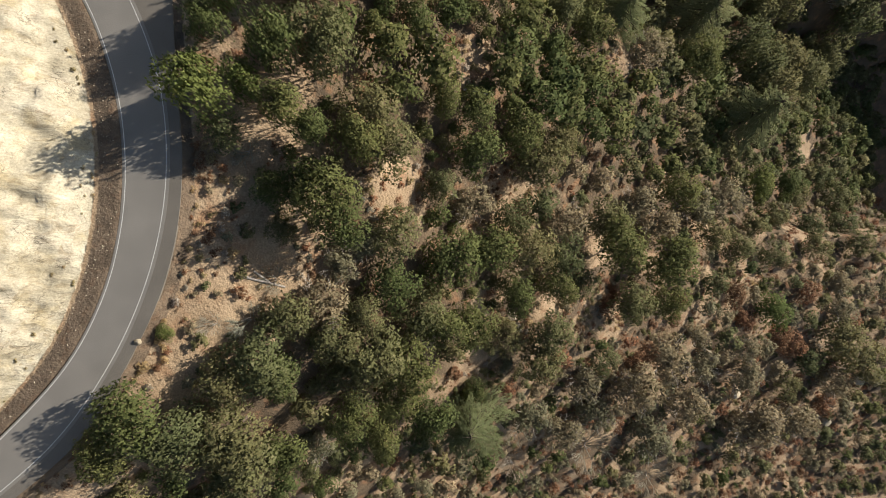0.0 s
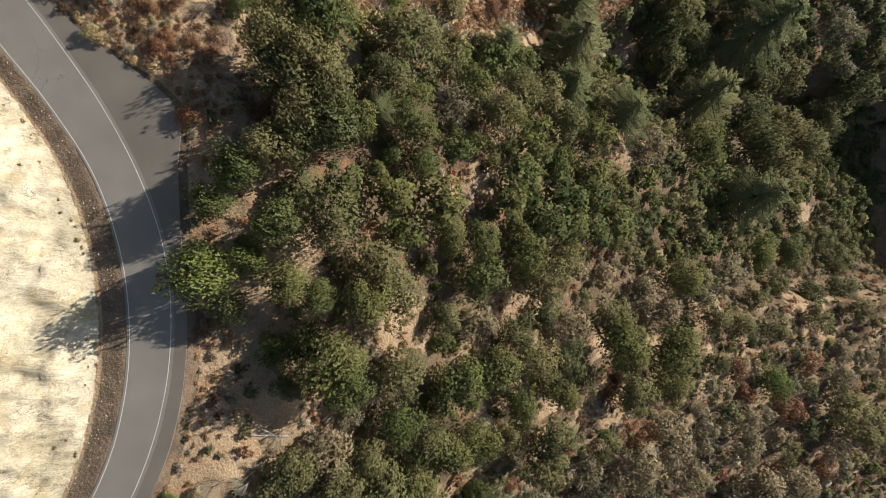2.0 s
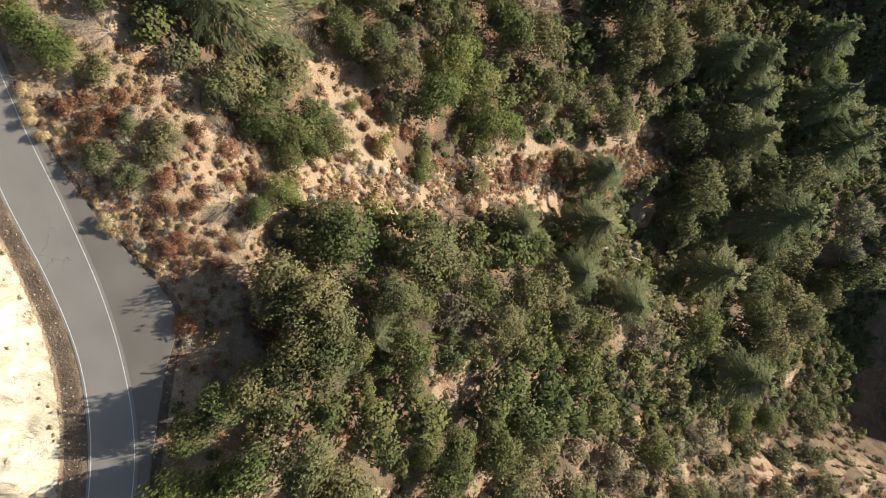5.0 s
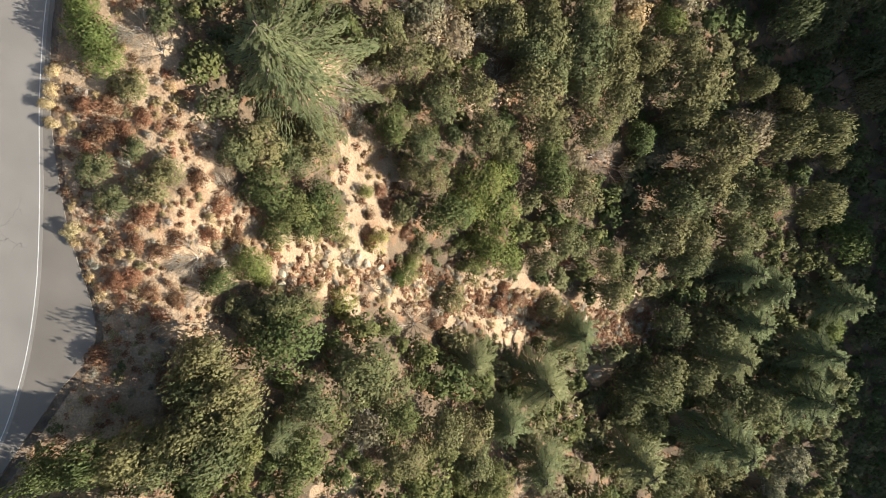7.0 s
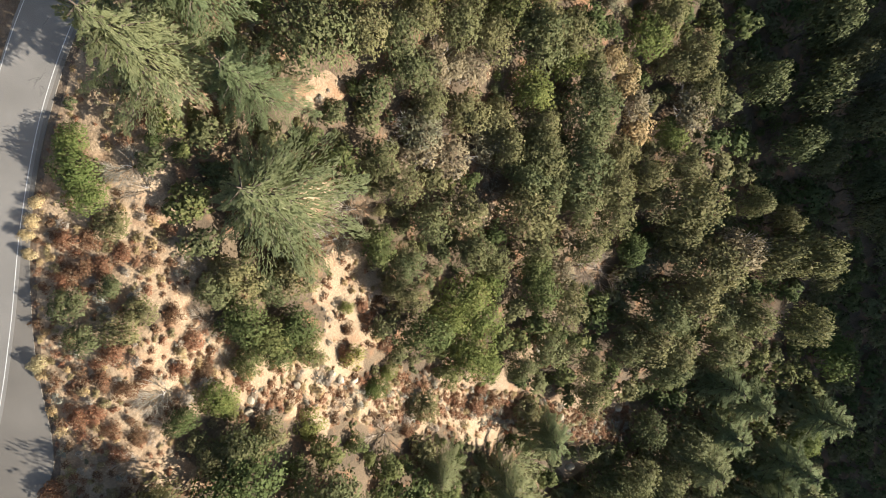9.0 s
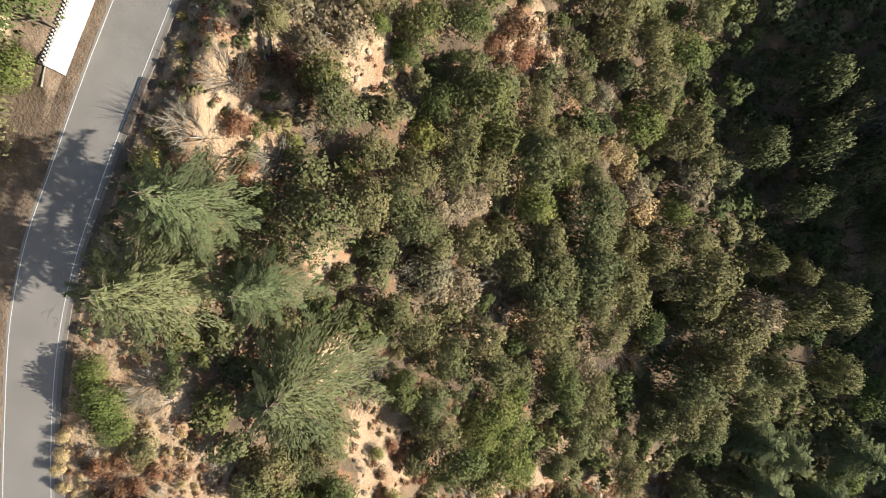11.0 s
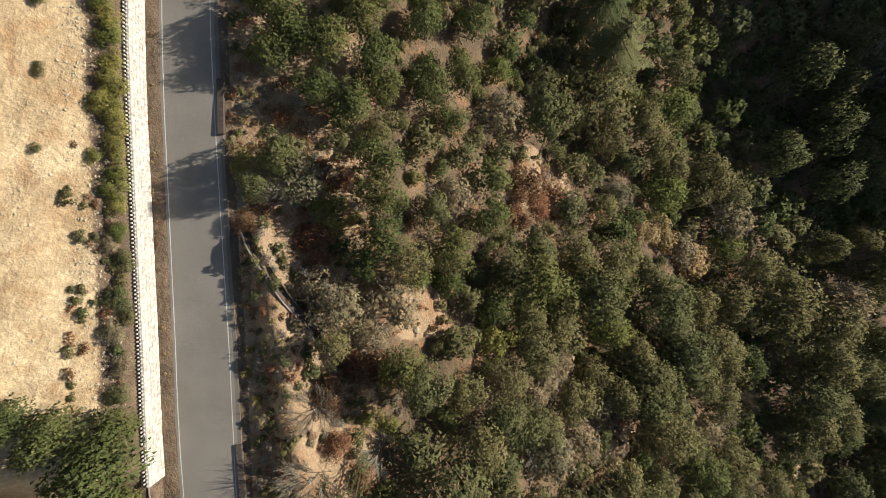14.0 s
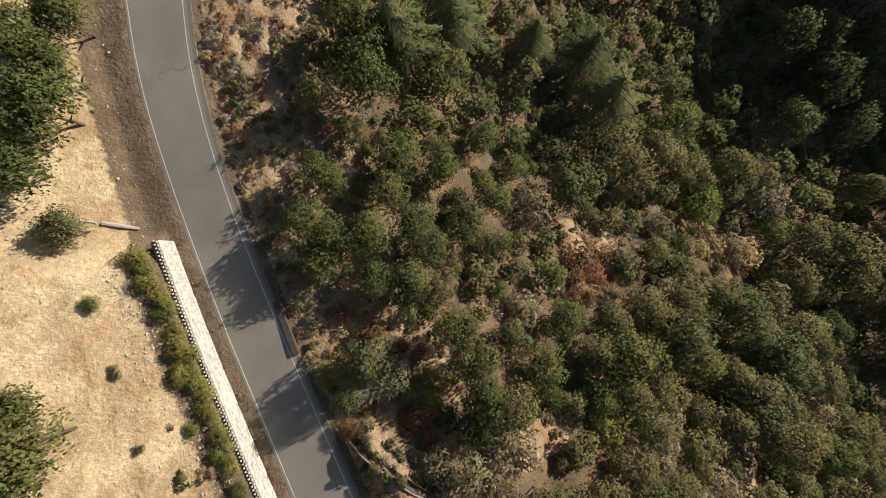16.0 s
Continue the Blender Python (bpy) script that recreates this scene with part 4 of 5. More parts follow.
plant("greyleaf", 3.8, 119.0, 4.65)
plant("greyleaf", 36.5, 155.2, 6.70, 15.4)
plant("greyleaf", 21.9, 137.7, 5.16)
plant("bright", 89.0, 160.0, 8.20, 11.0)
plant("bright", 81.0, 163.0, 5.20, 7.5)
plant("bright", 102.0, 139.0, 6.50, 9.0)
plant("greyleaf", 131.4, 98.6, 7.70)
plant("greyleaf", -43.9, 127.0, 3.98)
plant("greyleaf", -39.8, 131.8, 4.19)
plant("greyleaf", 1.5, 169.6, 6.59)
plant("greyleaf", -9.6, 159.8, 4.59)
plant("greyleaf", 34.2, 213.4, 7.33, 16.9)
plant("greyleaf", -84.5, 154.0, 4.16)
plant("greyleaf", -76.1, 137.1, 4.09)
plant("greyleaf", -69.1, 138.8, 4.92)
plant("greyleaf", -71.1, 134.1, 3.23)
plant("greyleaf", -58.4, 173.5, 4.40)
plant("greyleaf", -29.6, 167.1, 3.49)
plant("greyleaf", -38.3, 117.4, 4.90)
plant("greyleaf", -41.4, 128.0, 4.06)
plant("greyleaf", -63.7, 156.6, 4.37)
plant("greyleaf", -78.8, 139.7, 3.37)
plant("greyleaf", -102.2, 129.4, 1.81)
plant("greyleaf", -100.6, 125.3, 1.82)
plant("greyleaf", -104.9, 140.5, 1.51)
plant("yellow", 83.7, 182.1, 2.60)
plant("yellow", -92.2, 154.4, 2.27)
plant("yellow", -78.6, 149.6, 2.99)
plant("yellow", -51.1, 135.4, 4.20)
plant("yellow", -68.7, 122.1, 2.09)
plant("yellow", -65.3, 120.3, 2.15)
plant("yellow", -65.2, 107.8, 1.56)
plant("yellow", -78.5, 106.7, 2.28)
plant("yellow", -80.1, 151.1, 2.61)
plant("yellow", -112.6, 173.7, 1.95)
plant("yellow", -111.5, 170.8, 1.87)
plant("yellow", -110.6, 168.8, 1.87)
plant("yellow", -109.9, 166.3, 1.88)
plant("yellow", -109.2, 163.9, 1.81)
plant("yellow", -109.2, 161.7, 1.88)
plant("yellow", -108.2, 160.0, 1.81)
plant("yellow", -109.2, 157.8, 1.79)
plant("yellow", -107.7, 156.6, 1.81)
plant("yellow", -107.0, 154.6, 1.82)
plant("yellow", -106.6, 152.5, 1.81)
plant("yellow", -108.7, 150.8, 1.20)
plant("yellow", -105.8, 150.1, 1.82)
plant("yellow", -105.8, 147.6, 1.96)
plant("yellow", -105.3, 145.5, 1.66)
plant("yellow", -111.8, 172.4, 1.50)
plant("yellow", -110.1, 167.8, 1.51)
plant("yellow", -108.2, 158.0, 1.51)
plant("scrub", 36.3, -8.4, 4.81)
plant("scrub", 15.0, -20.5, 4.38)
plant("scrub", 45.5, -31.6, 4.72)
plant("scrub", 132.4, -53.5, 5.70)
plant("scrub", 137.7, -41.8, 6.68)
plant("scrub", 147.4, -32.7, 9.17)
plant("scrub", 160.7, -42.6, 9.53)
plant("scrub", 104.7, 7.7, 5.19)
plant("scrub", 121.3, 12.4, 5.61)
plant("scrub", 136.8, 19.6, 6.39)
plant("scrub", 153.8, 29.8, 6.75)
plant("scrub", 163.8, 21.1, 6.89)
plant("scrub", 137.9, 8.6, 6.24)
plant("scrub", 156.5, 9.0, 6.49)
plant("scrub", 156.6, 2.3, 6.23)
plant("scrub", 112.3, -1.7, 5.60)
plant("scrub", 130.9, 0.2, 5.42)
plant("scrub", 84.6, -10.3, 4.80)
plant("scrub", -115.3, 160.0, 1.01)
plant("scrub", -113.6, 150.5, 0.79)
plant("scrub", -103.1, 138.6, 1.83)
plant("scrub", -102.6, 133.7, 1.96)
plant("scrub", -100.3, 121.7, 1.67)
plant("scrub", -101.1, 131.5, 1.38)
plant("dead", -30.0, -10.9, 3.24)
plant("dead", -34.2, -11.1, 2.19)
plant("dead", 48.0, -66.6, 8.80)
plant("dead", 21.8, -52.7, 4.76)
plant("dead", 21.8, -67.2, 5.13)
plant("dead", 78.4, -87.3, 7.96)
plant("dead", -28.4, 14.1, 2.38)
plant("dead", -26.4, -4.7, 2.57)
plant("dead", -35.6, 91.1, 3.84)
plant("dead", -37.4, 97.0, 3.49)
plant("dead", -24.8, 122.9, 3.45)
plant("dead", 8.8, 125.2, 5.21)
plant("dead", -60.1, 155.5, 3.62)
plant("dead", -76.1, 122.7, 3.69)
plant("dead", -74.3, 114.0, 4.23)
plant("dead", -64.0, 124.1, 2.55)
plant("dead", -66.5, 117.6, 3.30)
plant("dead", -71.2, 110.5, 3.42)
plant("dead", -20.6, 119.7, 2.47)
plant("dead", 14.1, 127.3, 5.28)
plant("rust", 128.8, -35.8, 6.11)
plant("rust", 123.5, -32.4, 5.19)
plant("rust", 153.9, -62.6, 5.71)
plant("rust", 59.3, -34.1, 3.63)
plant("rust", 45.1, -15.8, 3.55)
plant("rust", 16.7, -35.8, 3.05)
plant("rust", 63.0, -32.5, 4.38)
plant("rust", 103.6, -24.5, 4.83)
plant("rust", 128.9, -15.5, 5.00)
plant("rust", 95.8, -14.4, 5.41)
plant("rust", 47.2, -12.2, 3.27)
plant("rust", -27.3, 44.0, 2.54)
plant("rust", -36.4, 42.2, 1.96)
plant("rust", -26.1, 42.9, 2.04)
plant("rust", -81.9, 145.2, 2.72)
plant("rust", -79.8, 142.7, 2.33)
plant("rust", -81.5, 156.3, 2.01)
plant("rust", -79.0, 155.0, 2.04)
plant("rust", -52.2, 160.7, 2.59)
plant("rust", -47.3, 159.9, 3.13)
plant("rust", -49.8, 156.3, 2.61)
plant("rust", -44.7, 163.7, 2.75)
plant("rust", -52.3, 157.4, 2.57)
plant("rust", -74.8, 124.6, 3.11)
plant("rust", -71.2, 129.8, 3.19)
plant("rust", -69.0, 128.8, 2.85)
plant("rust", -72.4, 117.9, 2.34)
plant("rust", -68.1, 113.2, 2.38)
plant("rust", -50.1, 163.5, 4.48)
plant("rust", -89.3, 161.9, 1.95)
plant("rust", -85.8, 159.1, 2.67)
plant("rust", -80.8, 146.6, 2.68)
plant("rust", -89.8, 146.3, 1.90)
plant("straw", -20.7, 160.3, 3.67)
plant("straw", -5.9, 156.7, 5.36)
plant("straw", -14.3, 160.0, 3.84)
plant("straw", -55.8, 173.1, 2.85)
plant("straw", -16.1, 164.4, 3.29)
plant("yucca", -84.1, 122.6, 1.48)
plant("yucca", -86.5, 129.2, 1.15)
plant("yucca", -86.3, 126.1, 1.15)

plant("golden", -65.3, 69.8, 1.24)
plant("golden", -64.0, 67.5, 1.31)
plant("golden", -63.1, 65.6, 1.16)
plant("golden", -61.2, 64.1, 1.08)
plant("golden", -50.1, 53.9, 1.39)
plant("bright", -67.1, 79.9, 2.86)
plant("bright", -63.5, 77.5, 3.38)
plant("bright", -60.5, 75.2, 3.01)
plant("bright", -30.1, 63.4, 3.21)
plant("bright", -27.5, 62.4, 2.18)
plant("bright", -10.6, 74.5, 2.92)
plant("bright", -10.8, 77.8, 2.30)
plant("bright", -25.8, 83.1, 1.58)
plant("bright", -10.4, 99.4, 5.84)
plant("bright", -3.2, 97.9, 6.19)
plant("bright", 0.2, 90.7, 6.25)
plant("bright", -7.2, 106.0, 4.36)
plant("bright", -9.7, 93.6, 4.71)
plant("bright", 6.3, 90.5, 4.56)
plant("dead", -60.1, 81.7, 3.10)
plant("dead", -56.8, 80.9, 2.75)
plant("dead", -35.8, 60.4, 3.06)
plant("dead", -32.0, 56.7, 1.94)
plant("dead", -31.7, 51.4, 2.36)
plant("dead", -39.6, 70.7, 1.85)
plant("dead", -33.8, 67.2, 1.76)
plant("dead", -36.9, 98.0, 3.88)
plant("dead", -37.0, 90.8, 2.84)
plant("dead", -2.7, 67.3, 4.03)
plant("dead", -13.3, 68.7, 2.67)
plant("yellow", -18.3, 77.1, 2.68)
plant("yellow", -16.4, 64.7, 3.19)
plant("scrub", -51.9, 62.8, 2.90)
plant("scrub", -47.4, 60.7, 2.74)
plant("scrub", -44.9, 65.1, 2.78)
plant("scrub", -45.3, 68.5, 2.67)
plant("scrub", -50.1, 68.2, 2.02)
plant("scrub", -55.8, 74.5, 2.94)
plant("scrub", 0.3, 76.0, 4.42)
plant("scrub", 21.8, 106.3, 3.65)
plant("scrub", 24.2, 88.7, 4.37)
plant("rust", -59.0, 69.0, 1.71)
plant("rust", -57.0, 70.5, 1.96)
plant("rust", -54.7, 67.2, 2.18)
plant("rust", -53.3, 69.1, 2.04)
plant("rust", -52.9, 71.7, 1.74)
plant("rust", -55.6, 64.2, 1.55)
plant("rust", -42.1, 70.0, 1.80)
plant("rust", -38.5, 67.8, 2.02)
plant("rust", -36.6, 63.8, 1.83)
plant("rust", -34.3, 64.6, 1.72)
plant("rust", -43.7, 60.9, 2.03)
plant("rust", -42.4, 57.9, 1.72)
plant("rust", -39.4, 58.4, 1.89)
plant("rust", -41.1, 52.8, 1.86)
plant("rust", -39.6, 53.6, 1.41)
plant("rust", -38.9, 60.9, 1.77)
plant("rust", -36.9, 53.3, 1.57)
plant("rust", -34.1, 54.5, 1.75)
plant("rust", -33.9, 51.7, 1.57)
plant("rust", -24.3, 84.8, 1.74)
plant("rust", -22.0, 86.9, 1.78)
plant("rust", -21.7, 83.5, 1.54)
plant("rust", -15.6, 81.3, 2.05)
plant("rust", -22.8, 80.3, 1.50)
plant("rust", -19.9, 76.5, 1.92)
plant("rust", 7.5, 80.0, 2.14)
plant("rust", 12.0, 81.5, 2.47)
plant("rust", 14.7, 85.1, 2.24)
plant("rust", 20.4, 85.2, 2.33)
plant("rust", 0.8, 70.0, 1.95)
plant("rust", 10.3, 85.4, 1.93)
plant("rust", 19.5, 100.2, 2.04)
plant("rust", 14.0, 103.3, 1.72)
plant("oak", -35.2, 74.3, 4.21)
plant("oak", -31.0, 73.3, 3.67)
plant("oak", -29.5, 77.1, 4.30)
plant("oak", -25.8, 75.2, 3.53)
plant("oak", -30.2, 69.1, 2.70)
plant("oak", -28.1, 71.9, 2.83)
plant("oak", -30.6, 59.6, 2.60)
plant("olive", -40.0, 79.2, 4.44)
plant("olive", -40.7, 76.0, 3.17)
plant("olive", -35.5, 84.5, 4.74)
plant("olive", -36.0, 79.9, 3.50)
plant("olive", -22.3, 60.3, 4.49)
plant("olive", -23.7, 57.4, 3.19)
plant("olive", -20.3, 62.0, 3.47)
plant("olive", -23.0, 96.3, 4.12)
plant("olive", -17.5, 92.6, 4.20)
plant("olive", -21.0, 92.4, 3.29)
plant("olive", 13.3, 96.0, 4.36)
plant("olive", 34.9, 101.9, 5.35)
plant("olive", 29.1, 106.8, 4.14)


# ---------------------------------------------------------------- growth between
def clear_of_bare(x, y, low=1.0):
    ok = np.ones(len(x), bool)
    for bx, by, br in BARE + BARE_MORE:
        ok &= (x - bx) ** 2 + (y - by) ** 2 > (br * low) ** 2
    return ok


def spots(seed, tries, low, high, room, keep, area=(-146, 204, -108, 266)):
    """Places for plants that keep their distance from all that stands already: rows of x, y, radius."""
    rng = np.random.RandomState(seed)
    x, y = rng.uniform(area[0], area[1], tries), rng.uniform(area[2], area[3], tries)
    r = rng.uniform(low, high, tries)
    s, d = x - edge_line(y), hill_line(y) - x
    ok = keep(x, y, s, d) & (x < np.interp(y, (60, 105, 266), (203, 182, 62)))
    grid = {}
    for px, py, pr in TAKEN:
        grid.setdefault((int(px // 9), int(py // 9)), []).append((px, py, pr))
    out = []
    for px, py, pr in zip(x[ok].tolist(), y[ok].tolist(), r[ok].tolist()):
        cx, cy = int(px // 9), int(py // 9)
        if any((px - qx) ** 2 + (py - qy) ** 2 < (room * (pr + qr)) ** 2 for i in (-1, 0, 1) for j in (-1, 0, 1) for qx, qy, qr in grid.get((cx + i, cy + j), ())):
            continue
        out.append((px, py, pr))
        TAKEN.append((px, py, pr))
        grid.setdefault((cx, cy), []).append((px, py, pr))
    return np.array(out)


def growth(name, label, category, rows, mat, seed, leaves, leaf, tall=1.2, lobes=10, gap=0.0, long=1.15):
    """Plants too many to count, joined into one mesh of leaf clumps."""
    rng = np.random.RandomState(seed)
    clouds = [crown_cloud(seed + k, 1.0, tall, 0.2, lobes, leaves, gap) for k in range(6)]
    z = ground_z(rows[:, 0], rows[:, 1])
    sprays, outs, plants = [], [], []
    for (x, y, r), g in zip(rows, z):
        c, o = clouds[rng.randint(6)]
        a = rng.uniform(0, 6.28)
        turn = np.array([[np.cos(a), np.sin(a), 0], [-np.sin(a), np.cos(a), 0], [0, 0, rng.uniform(0.85, 1.3)]])
        sprays.append(leaf_tris(c @ turn * r + np.array([x, y, g]), o @ turn, leaf * r * rng.uniform(0.6, 1.4, len(c)), rng, 0.6, long))
        outs.append(o @ turn + 0.3 * rng.normal(size=o.shape))
        plants.append(np.full(len(c), rng.uniform()))
    return tagged(new(name, face_mesh(name, np.concatenate(sprays), mat, np.concatenate(outs), np.concatenate(plants), 3)), label, category, kind="stuff")


def on_slope(x, y, s, d):
    return (s > 12) & (x - vale_line(y) > 16) & clear_of_bare(x, y, 1.2) & ~low_ground(x, y)


def on_bench(x, y, s, d):
    pale = (x < -24) & (y > 44) & (y < 82)
    return (s > 2.5) & ~pale & clear_of_bare(x, y, 0.8)


def open_soil(x, y, s, d):
    return (s > 1.2) & ((s < 90) | (y < 22)) & ~clear_of_bare(x, y, 1.25) & (waves(x, y, 5, 31) > -0.55)


def low_ground(x, y):
    return (x - vale_line(y) > 62 + 8 * waves(x, y, 30, 45)) & (y < 20 + 7 * waves(x, y, 25, 46))


def in_ravine(x, y, s, d):
    """The dry, rust-red gully that runs down from the bench."""
    gx = np.interp(x, (-34, -26, -16, -7, 5, 20, 38, 56), (65.5, 67.8, 69, 73.5, 78.4, 84.7, 91, 103))
    return (x > -38) & (x < 58) & (np.abs(y - gx + 1.5 * waves(x, y, 9, 47)) < 5.5) & (waves(x, y, 6, 48) > -0.75)


ravine = spots(23, 40000, 0.45, 1.6, 0.5, in_ravine, (-40, 60, 55, 112))
pick = np.random.RandomState(24).uniform(size=len(ravine))
growth("buckwheat", "rust-red dried buckwheat mounds filling the dry gully", "brush", ravine[pick < 0.62], "rust", 51, 230, 0.08, 0.75, 7)
growth("dead_brush", "grey dead brush in the dry gully", "brush", ravine[(pick >= 0.62) & (pick < 0.85)], "dead", 52, 230, 0.06, 0.85, 7, 0.0, 2.4)
growth("dry_grass", "pale straw grass in the dry gully", "grass", ravine[pick >= 0.85], "straw", 53, 200, 0.07, 0.6, 7, 0.0, 2.0)
domes = np.concatenate([spots(25, 24000, 2.4, 4.6, 0.86, lambda x, y, s, d: low_ground(x, y) & clear_of_bare(x, y, 0.8)), spots(26, 30000, 0.9, 2.1, 0.8, lambda x, y, s, d: low_ground(x, y) & clear_of_bare(x, y, 0.6))])
pick = np.random.RandomState(27).uniform(size=len(domes))
growth("chaparral", "rounded grey-tan dry chaparral bushes on reddish soil", "brush", domes[pick < 0.34], "greyleaf", 54, 430, 0.079, 1.15, 7)
growth("chaparral", "rounded olive-green chaparral bushes on reddish soil", "brush", domes[(pick >= 0.34) & (pick < 0.62)], "olive", 55, 430, 0.082, 1.15, 7)
growth("chaparral", "rounded dark green chaparral bushes on reddish soil", "brush", domes[(pick >= 0.62) & (pick < 0.74)], "oak", 56, 430, 0.082, 1.2, 7)
growth("dry_brush", "rust-red dry brush low on the slope", "brush", domes[pick >= 0.74] * np.array([1, 1, 0.7]), "rust", 57, 300, 0.08, 0.7, 8)
woods = np.concatenate([spots(1, 36000, 2.7, 4.9, 0.7, on_slope), spots(21, 40000, 1.3, 2.5, 0.7, on_slope)])
pick = np.random.RandomState(3).uniform(size=len(woods))
near = woods[:, 0] - vale_line(woods[:, 1]) < 85
deep = ~near
shady = near & (woods[:, 0] > -16) & (woods[:, 0] < 62) & (woods[:, 1] > 20) & (woods[:, 1] < 66)
near &= ~shady
growth("woodland", "tall dark green oaks crowding the steep slope", "woods", woods[shady] * np.array([1, 1, 1.2]), "oak", 41, 805, 0.063, 2.0, 14)
growth("woodland", "dusty olive-green oak scrub covering the slope", "woods", woods[near & (pick < 0.55)], "olive", 11, 805, 0.063, 1.45, 14)
growth("woodland", "dark green live oak scrub covering the slope", "woods", woods[near & (pick >= 0.55)], "oak", 12, 805, 0.063, 1.45, 14)
growth("woodland", "distant olive-green scrub low on the slope", "woods", woods[deep & (pick < 0.5)], "olive", 13, 385, 0.093, 1.4, 12)
growth("woodland", "distant dark green oaks low in the valley", "woods", woods[deep & (pick >= 0.5)], "oak", 36, 385, 0.093, 1.5, 12)
brush = spots(2, 18000, 0.7, 1.5, 0.7, on_bench)
pick = np.random.RandomState(4).uniform(size=len(brush))
pick = np.where((brush[:, 0] - vale_line(brush[:, 1]) > 30) & (brush[:, 1] > 18), pick * 0.5, pick)
growth("underbrush", "low grey-green brush between the trees", "brush", brush[pick < 0.4], "olive", 15, 113, 0.157, 1.0, 7)
growth("underbrush", "low grey-brown dry brush between the trees", "brush", brush[(pick >= 0.4) & (pick < 0.7)], "greyleaf", 16, 113, 0.151, 1.0, 7)
growth("underbrush", "low rust-brown dry brush between the trees", "brush", brush[pick >= 0.7], "rust", 17, 131, 0.112, 0.8, 7)
mounds = spots(12, 9000, 0.5, 1.15, 0.72, lambda x, y, s, d: (s > 1.5) & (s < 30) & (waves(x, y, 8, 35) > -0.25), (-64, -22, 40, 80))
pick = np.random.RandomState(13).uniform(size=len(mounds))
growth("buckwheat", "rust-red dried buckwheat mounds on the pale bench", "brush", mounds[pick < 0.5], "rust", 31, 227, 0.084, 0.7, 7)
growth("dry_grass", "pale straw grass clumps on the bench", "grass", mounds[(pick >= 0.5) & (pick < 0.85)], "straw", 32, 227, 0.073, 0.6, 7, 0.0, 2.0)
growth("dead_brush", "grey dead brush clumps on the bench", "brush", mounds[pick >= 0.85], "dead", 33, 227, 0.067, 0.8, 7, 0.0, 2.0)
thicket = spots(16, 14000, 0.5, 1.4, 0.68, lambda x, y, s, d: (s > 2.2) & (s < 22) & (waves(x, y, 10, 37) > -0.4) & clear_of_bare(x, y, 0.7), (-106, -60, 96, 205))
pick = np.random.RandomState(17).uniform(size=len(thicket))
growth("dead_brush", "tangled grey-brown dead brush beside the road", "brush", thicket[pick < 0.34], "dead", 38, 262, 0.062, 0.9, 8, 0.0, 2.2)
growth("dry_brush", "rust-brown dry brush beside the road", "brush", thicket[(pick >= 0.34) & (pick < 0.66)], "rust", 39, 245, 0.084, 0.8, 8)
growth("underbrush", "olive-green low brush beside the road", "brush", thicket[pick >= 0.66], "olive", 40, 245, 0.108, 1.0, 8)
herbs = spots(5, 80000, 0.2, 1.25, 0.55, open_soil)
pick = np.random.RandomState(6).uniform(size=len(herbs))
growth("dry_herbs", "rust-red dried herbs on bare soil", "brush", herbs[pick < 0.48], "rust", 18, 122, 0.112, 0.7, 5)
growth("dry_grass", "straw-coloured dry grass on bare soil", "grass", herbs[(pick >= 0.48) & (pick < 0.8)], "straw", 19, 105, 0.090, 0.6, 5, 0.1, 2.4)
growth("dry_herbs", "grey dead twiggy herbs on bare soil", "brush", herbs[pick >= 0.8], "dead", 20, 122, 0.090, 0.7, 5, 0.1, 2.4)
bench = spots(10, 90000, 0.25, 0.75, 0.75, lambda x, y, s, d: (s > 2.6) & (x - vale_line(y) < 24) & (waves(x, y, 9, 34) > np.where(y < 32, 0.35, -0.5)))
pick = np.random.RandomState(11).uniform(size=len(bench))
growth("dry_herbs", "rust-brown dried herbs on the roadside bench", "brush", bench[pick < 0.35], "rust", 28, 105, 0.112, 0.7, 5)
growth("dry_grass", "dry straw grass on the roadside bench", "grass", bench[(pick >= 0.35) & (pick < 0.75)], "straw", 29, 96, 0.095, 0.6, 5, 0.1, 2.4)
growth("dry_herbs", "grey-green low herbs on the roadside bench", "brush", bench[pick >= 0.75], "greyleaf", 30, 105, 0.143, 0.8, 5)
tufts = spots(7, 25000, 0.2, 0.55, 0.8, lambda x, y, s, d: (d > 3.9) & (d < 22) & (y < 56) & (np.abs(d - 4.6) + 3.2 * waves(x, y, 7, 33) < 1.6))
growth("dry_grass", "tufts of dry grass on the pale rock cut", "grass", tufts, "straw", 25, 105, 0.090, 0.5, 5, 0.1, 2.4)
verge = spots(8, 90000, 0.2, 0.6, 0.75, lambda x, y, s, d: ((s > 0.9) & (s < 3.2)) | ((d > 1.3) & (d < 2.1) & (y > 110) & (y < 176)))
pick = np.random.RandomState(9).uniform(size=len(verge))
growth("dry_grass", "dry straw grass along the road verge", "grass", verge[pick < 0.55], "straw", 26, 87, 0.101, 0.5, 5, 0.1, 2.4)
growth("dry_herbs", "brown dried herbs along the road verge", "brush", verge[pick >= 0.55], "rust", 27, 87, 0.112, 0.6, 5)
foot = spots(14, 9000, 0.5, 1.5, 0.7, lambda x, y, s, d: (d > 3.8) & (d < 9.5) & (y > 112) & (y < 152) & (waves(x, y, 7, 36) > 0.25), (-116, -92, 110, 154))
pick = np.random.RandomState(15).uniform(size=len(foot))
growth("underbrush", "low green-brown brush above the wall", "brush", foot[pick < 0.5], "olive", 34, 227, 0.108, 0.9, 7)
growth("underbrush", "dry rust-brown brush above the wall", "brush", foot[pick >= 0.5], "rust", 35, 210, 0.084, 0.7, 7)


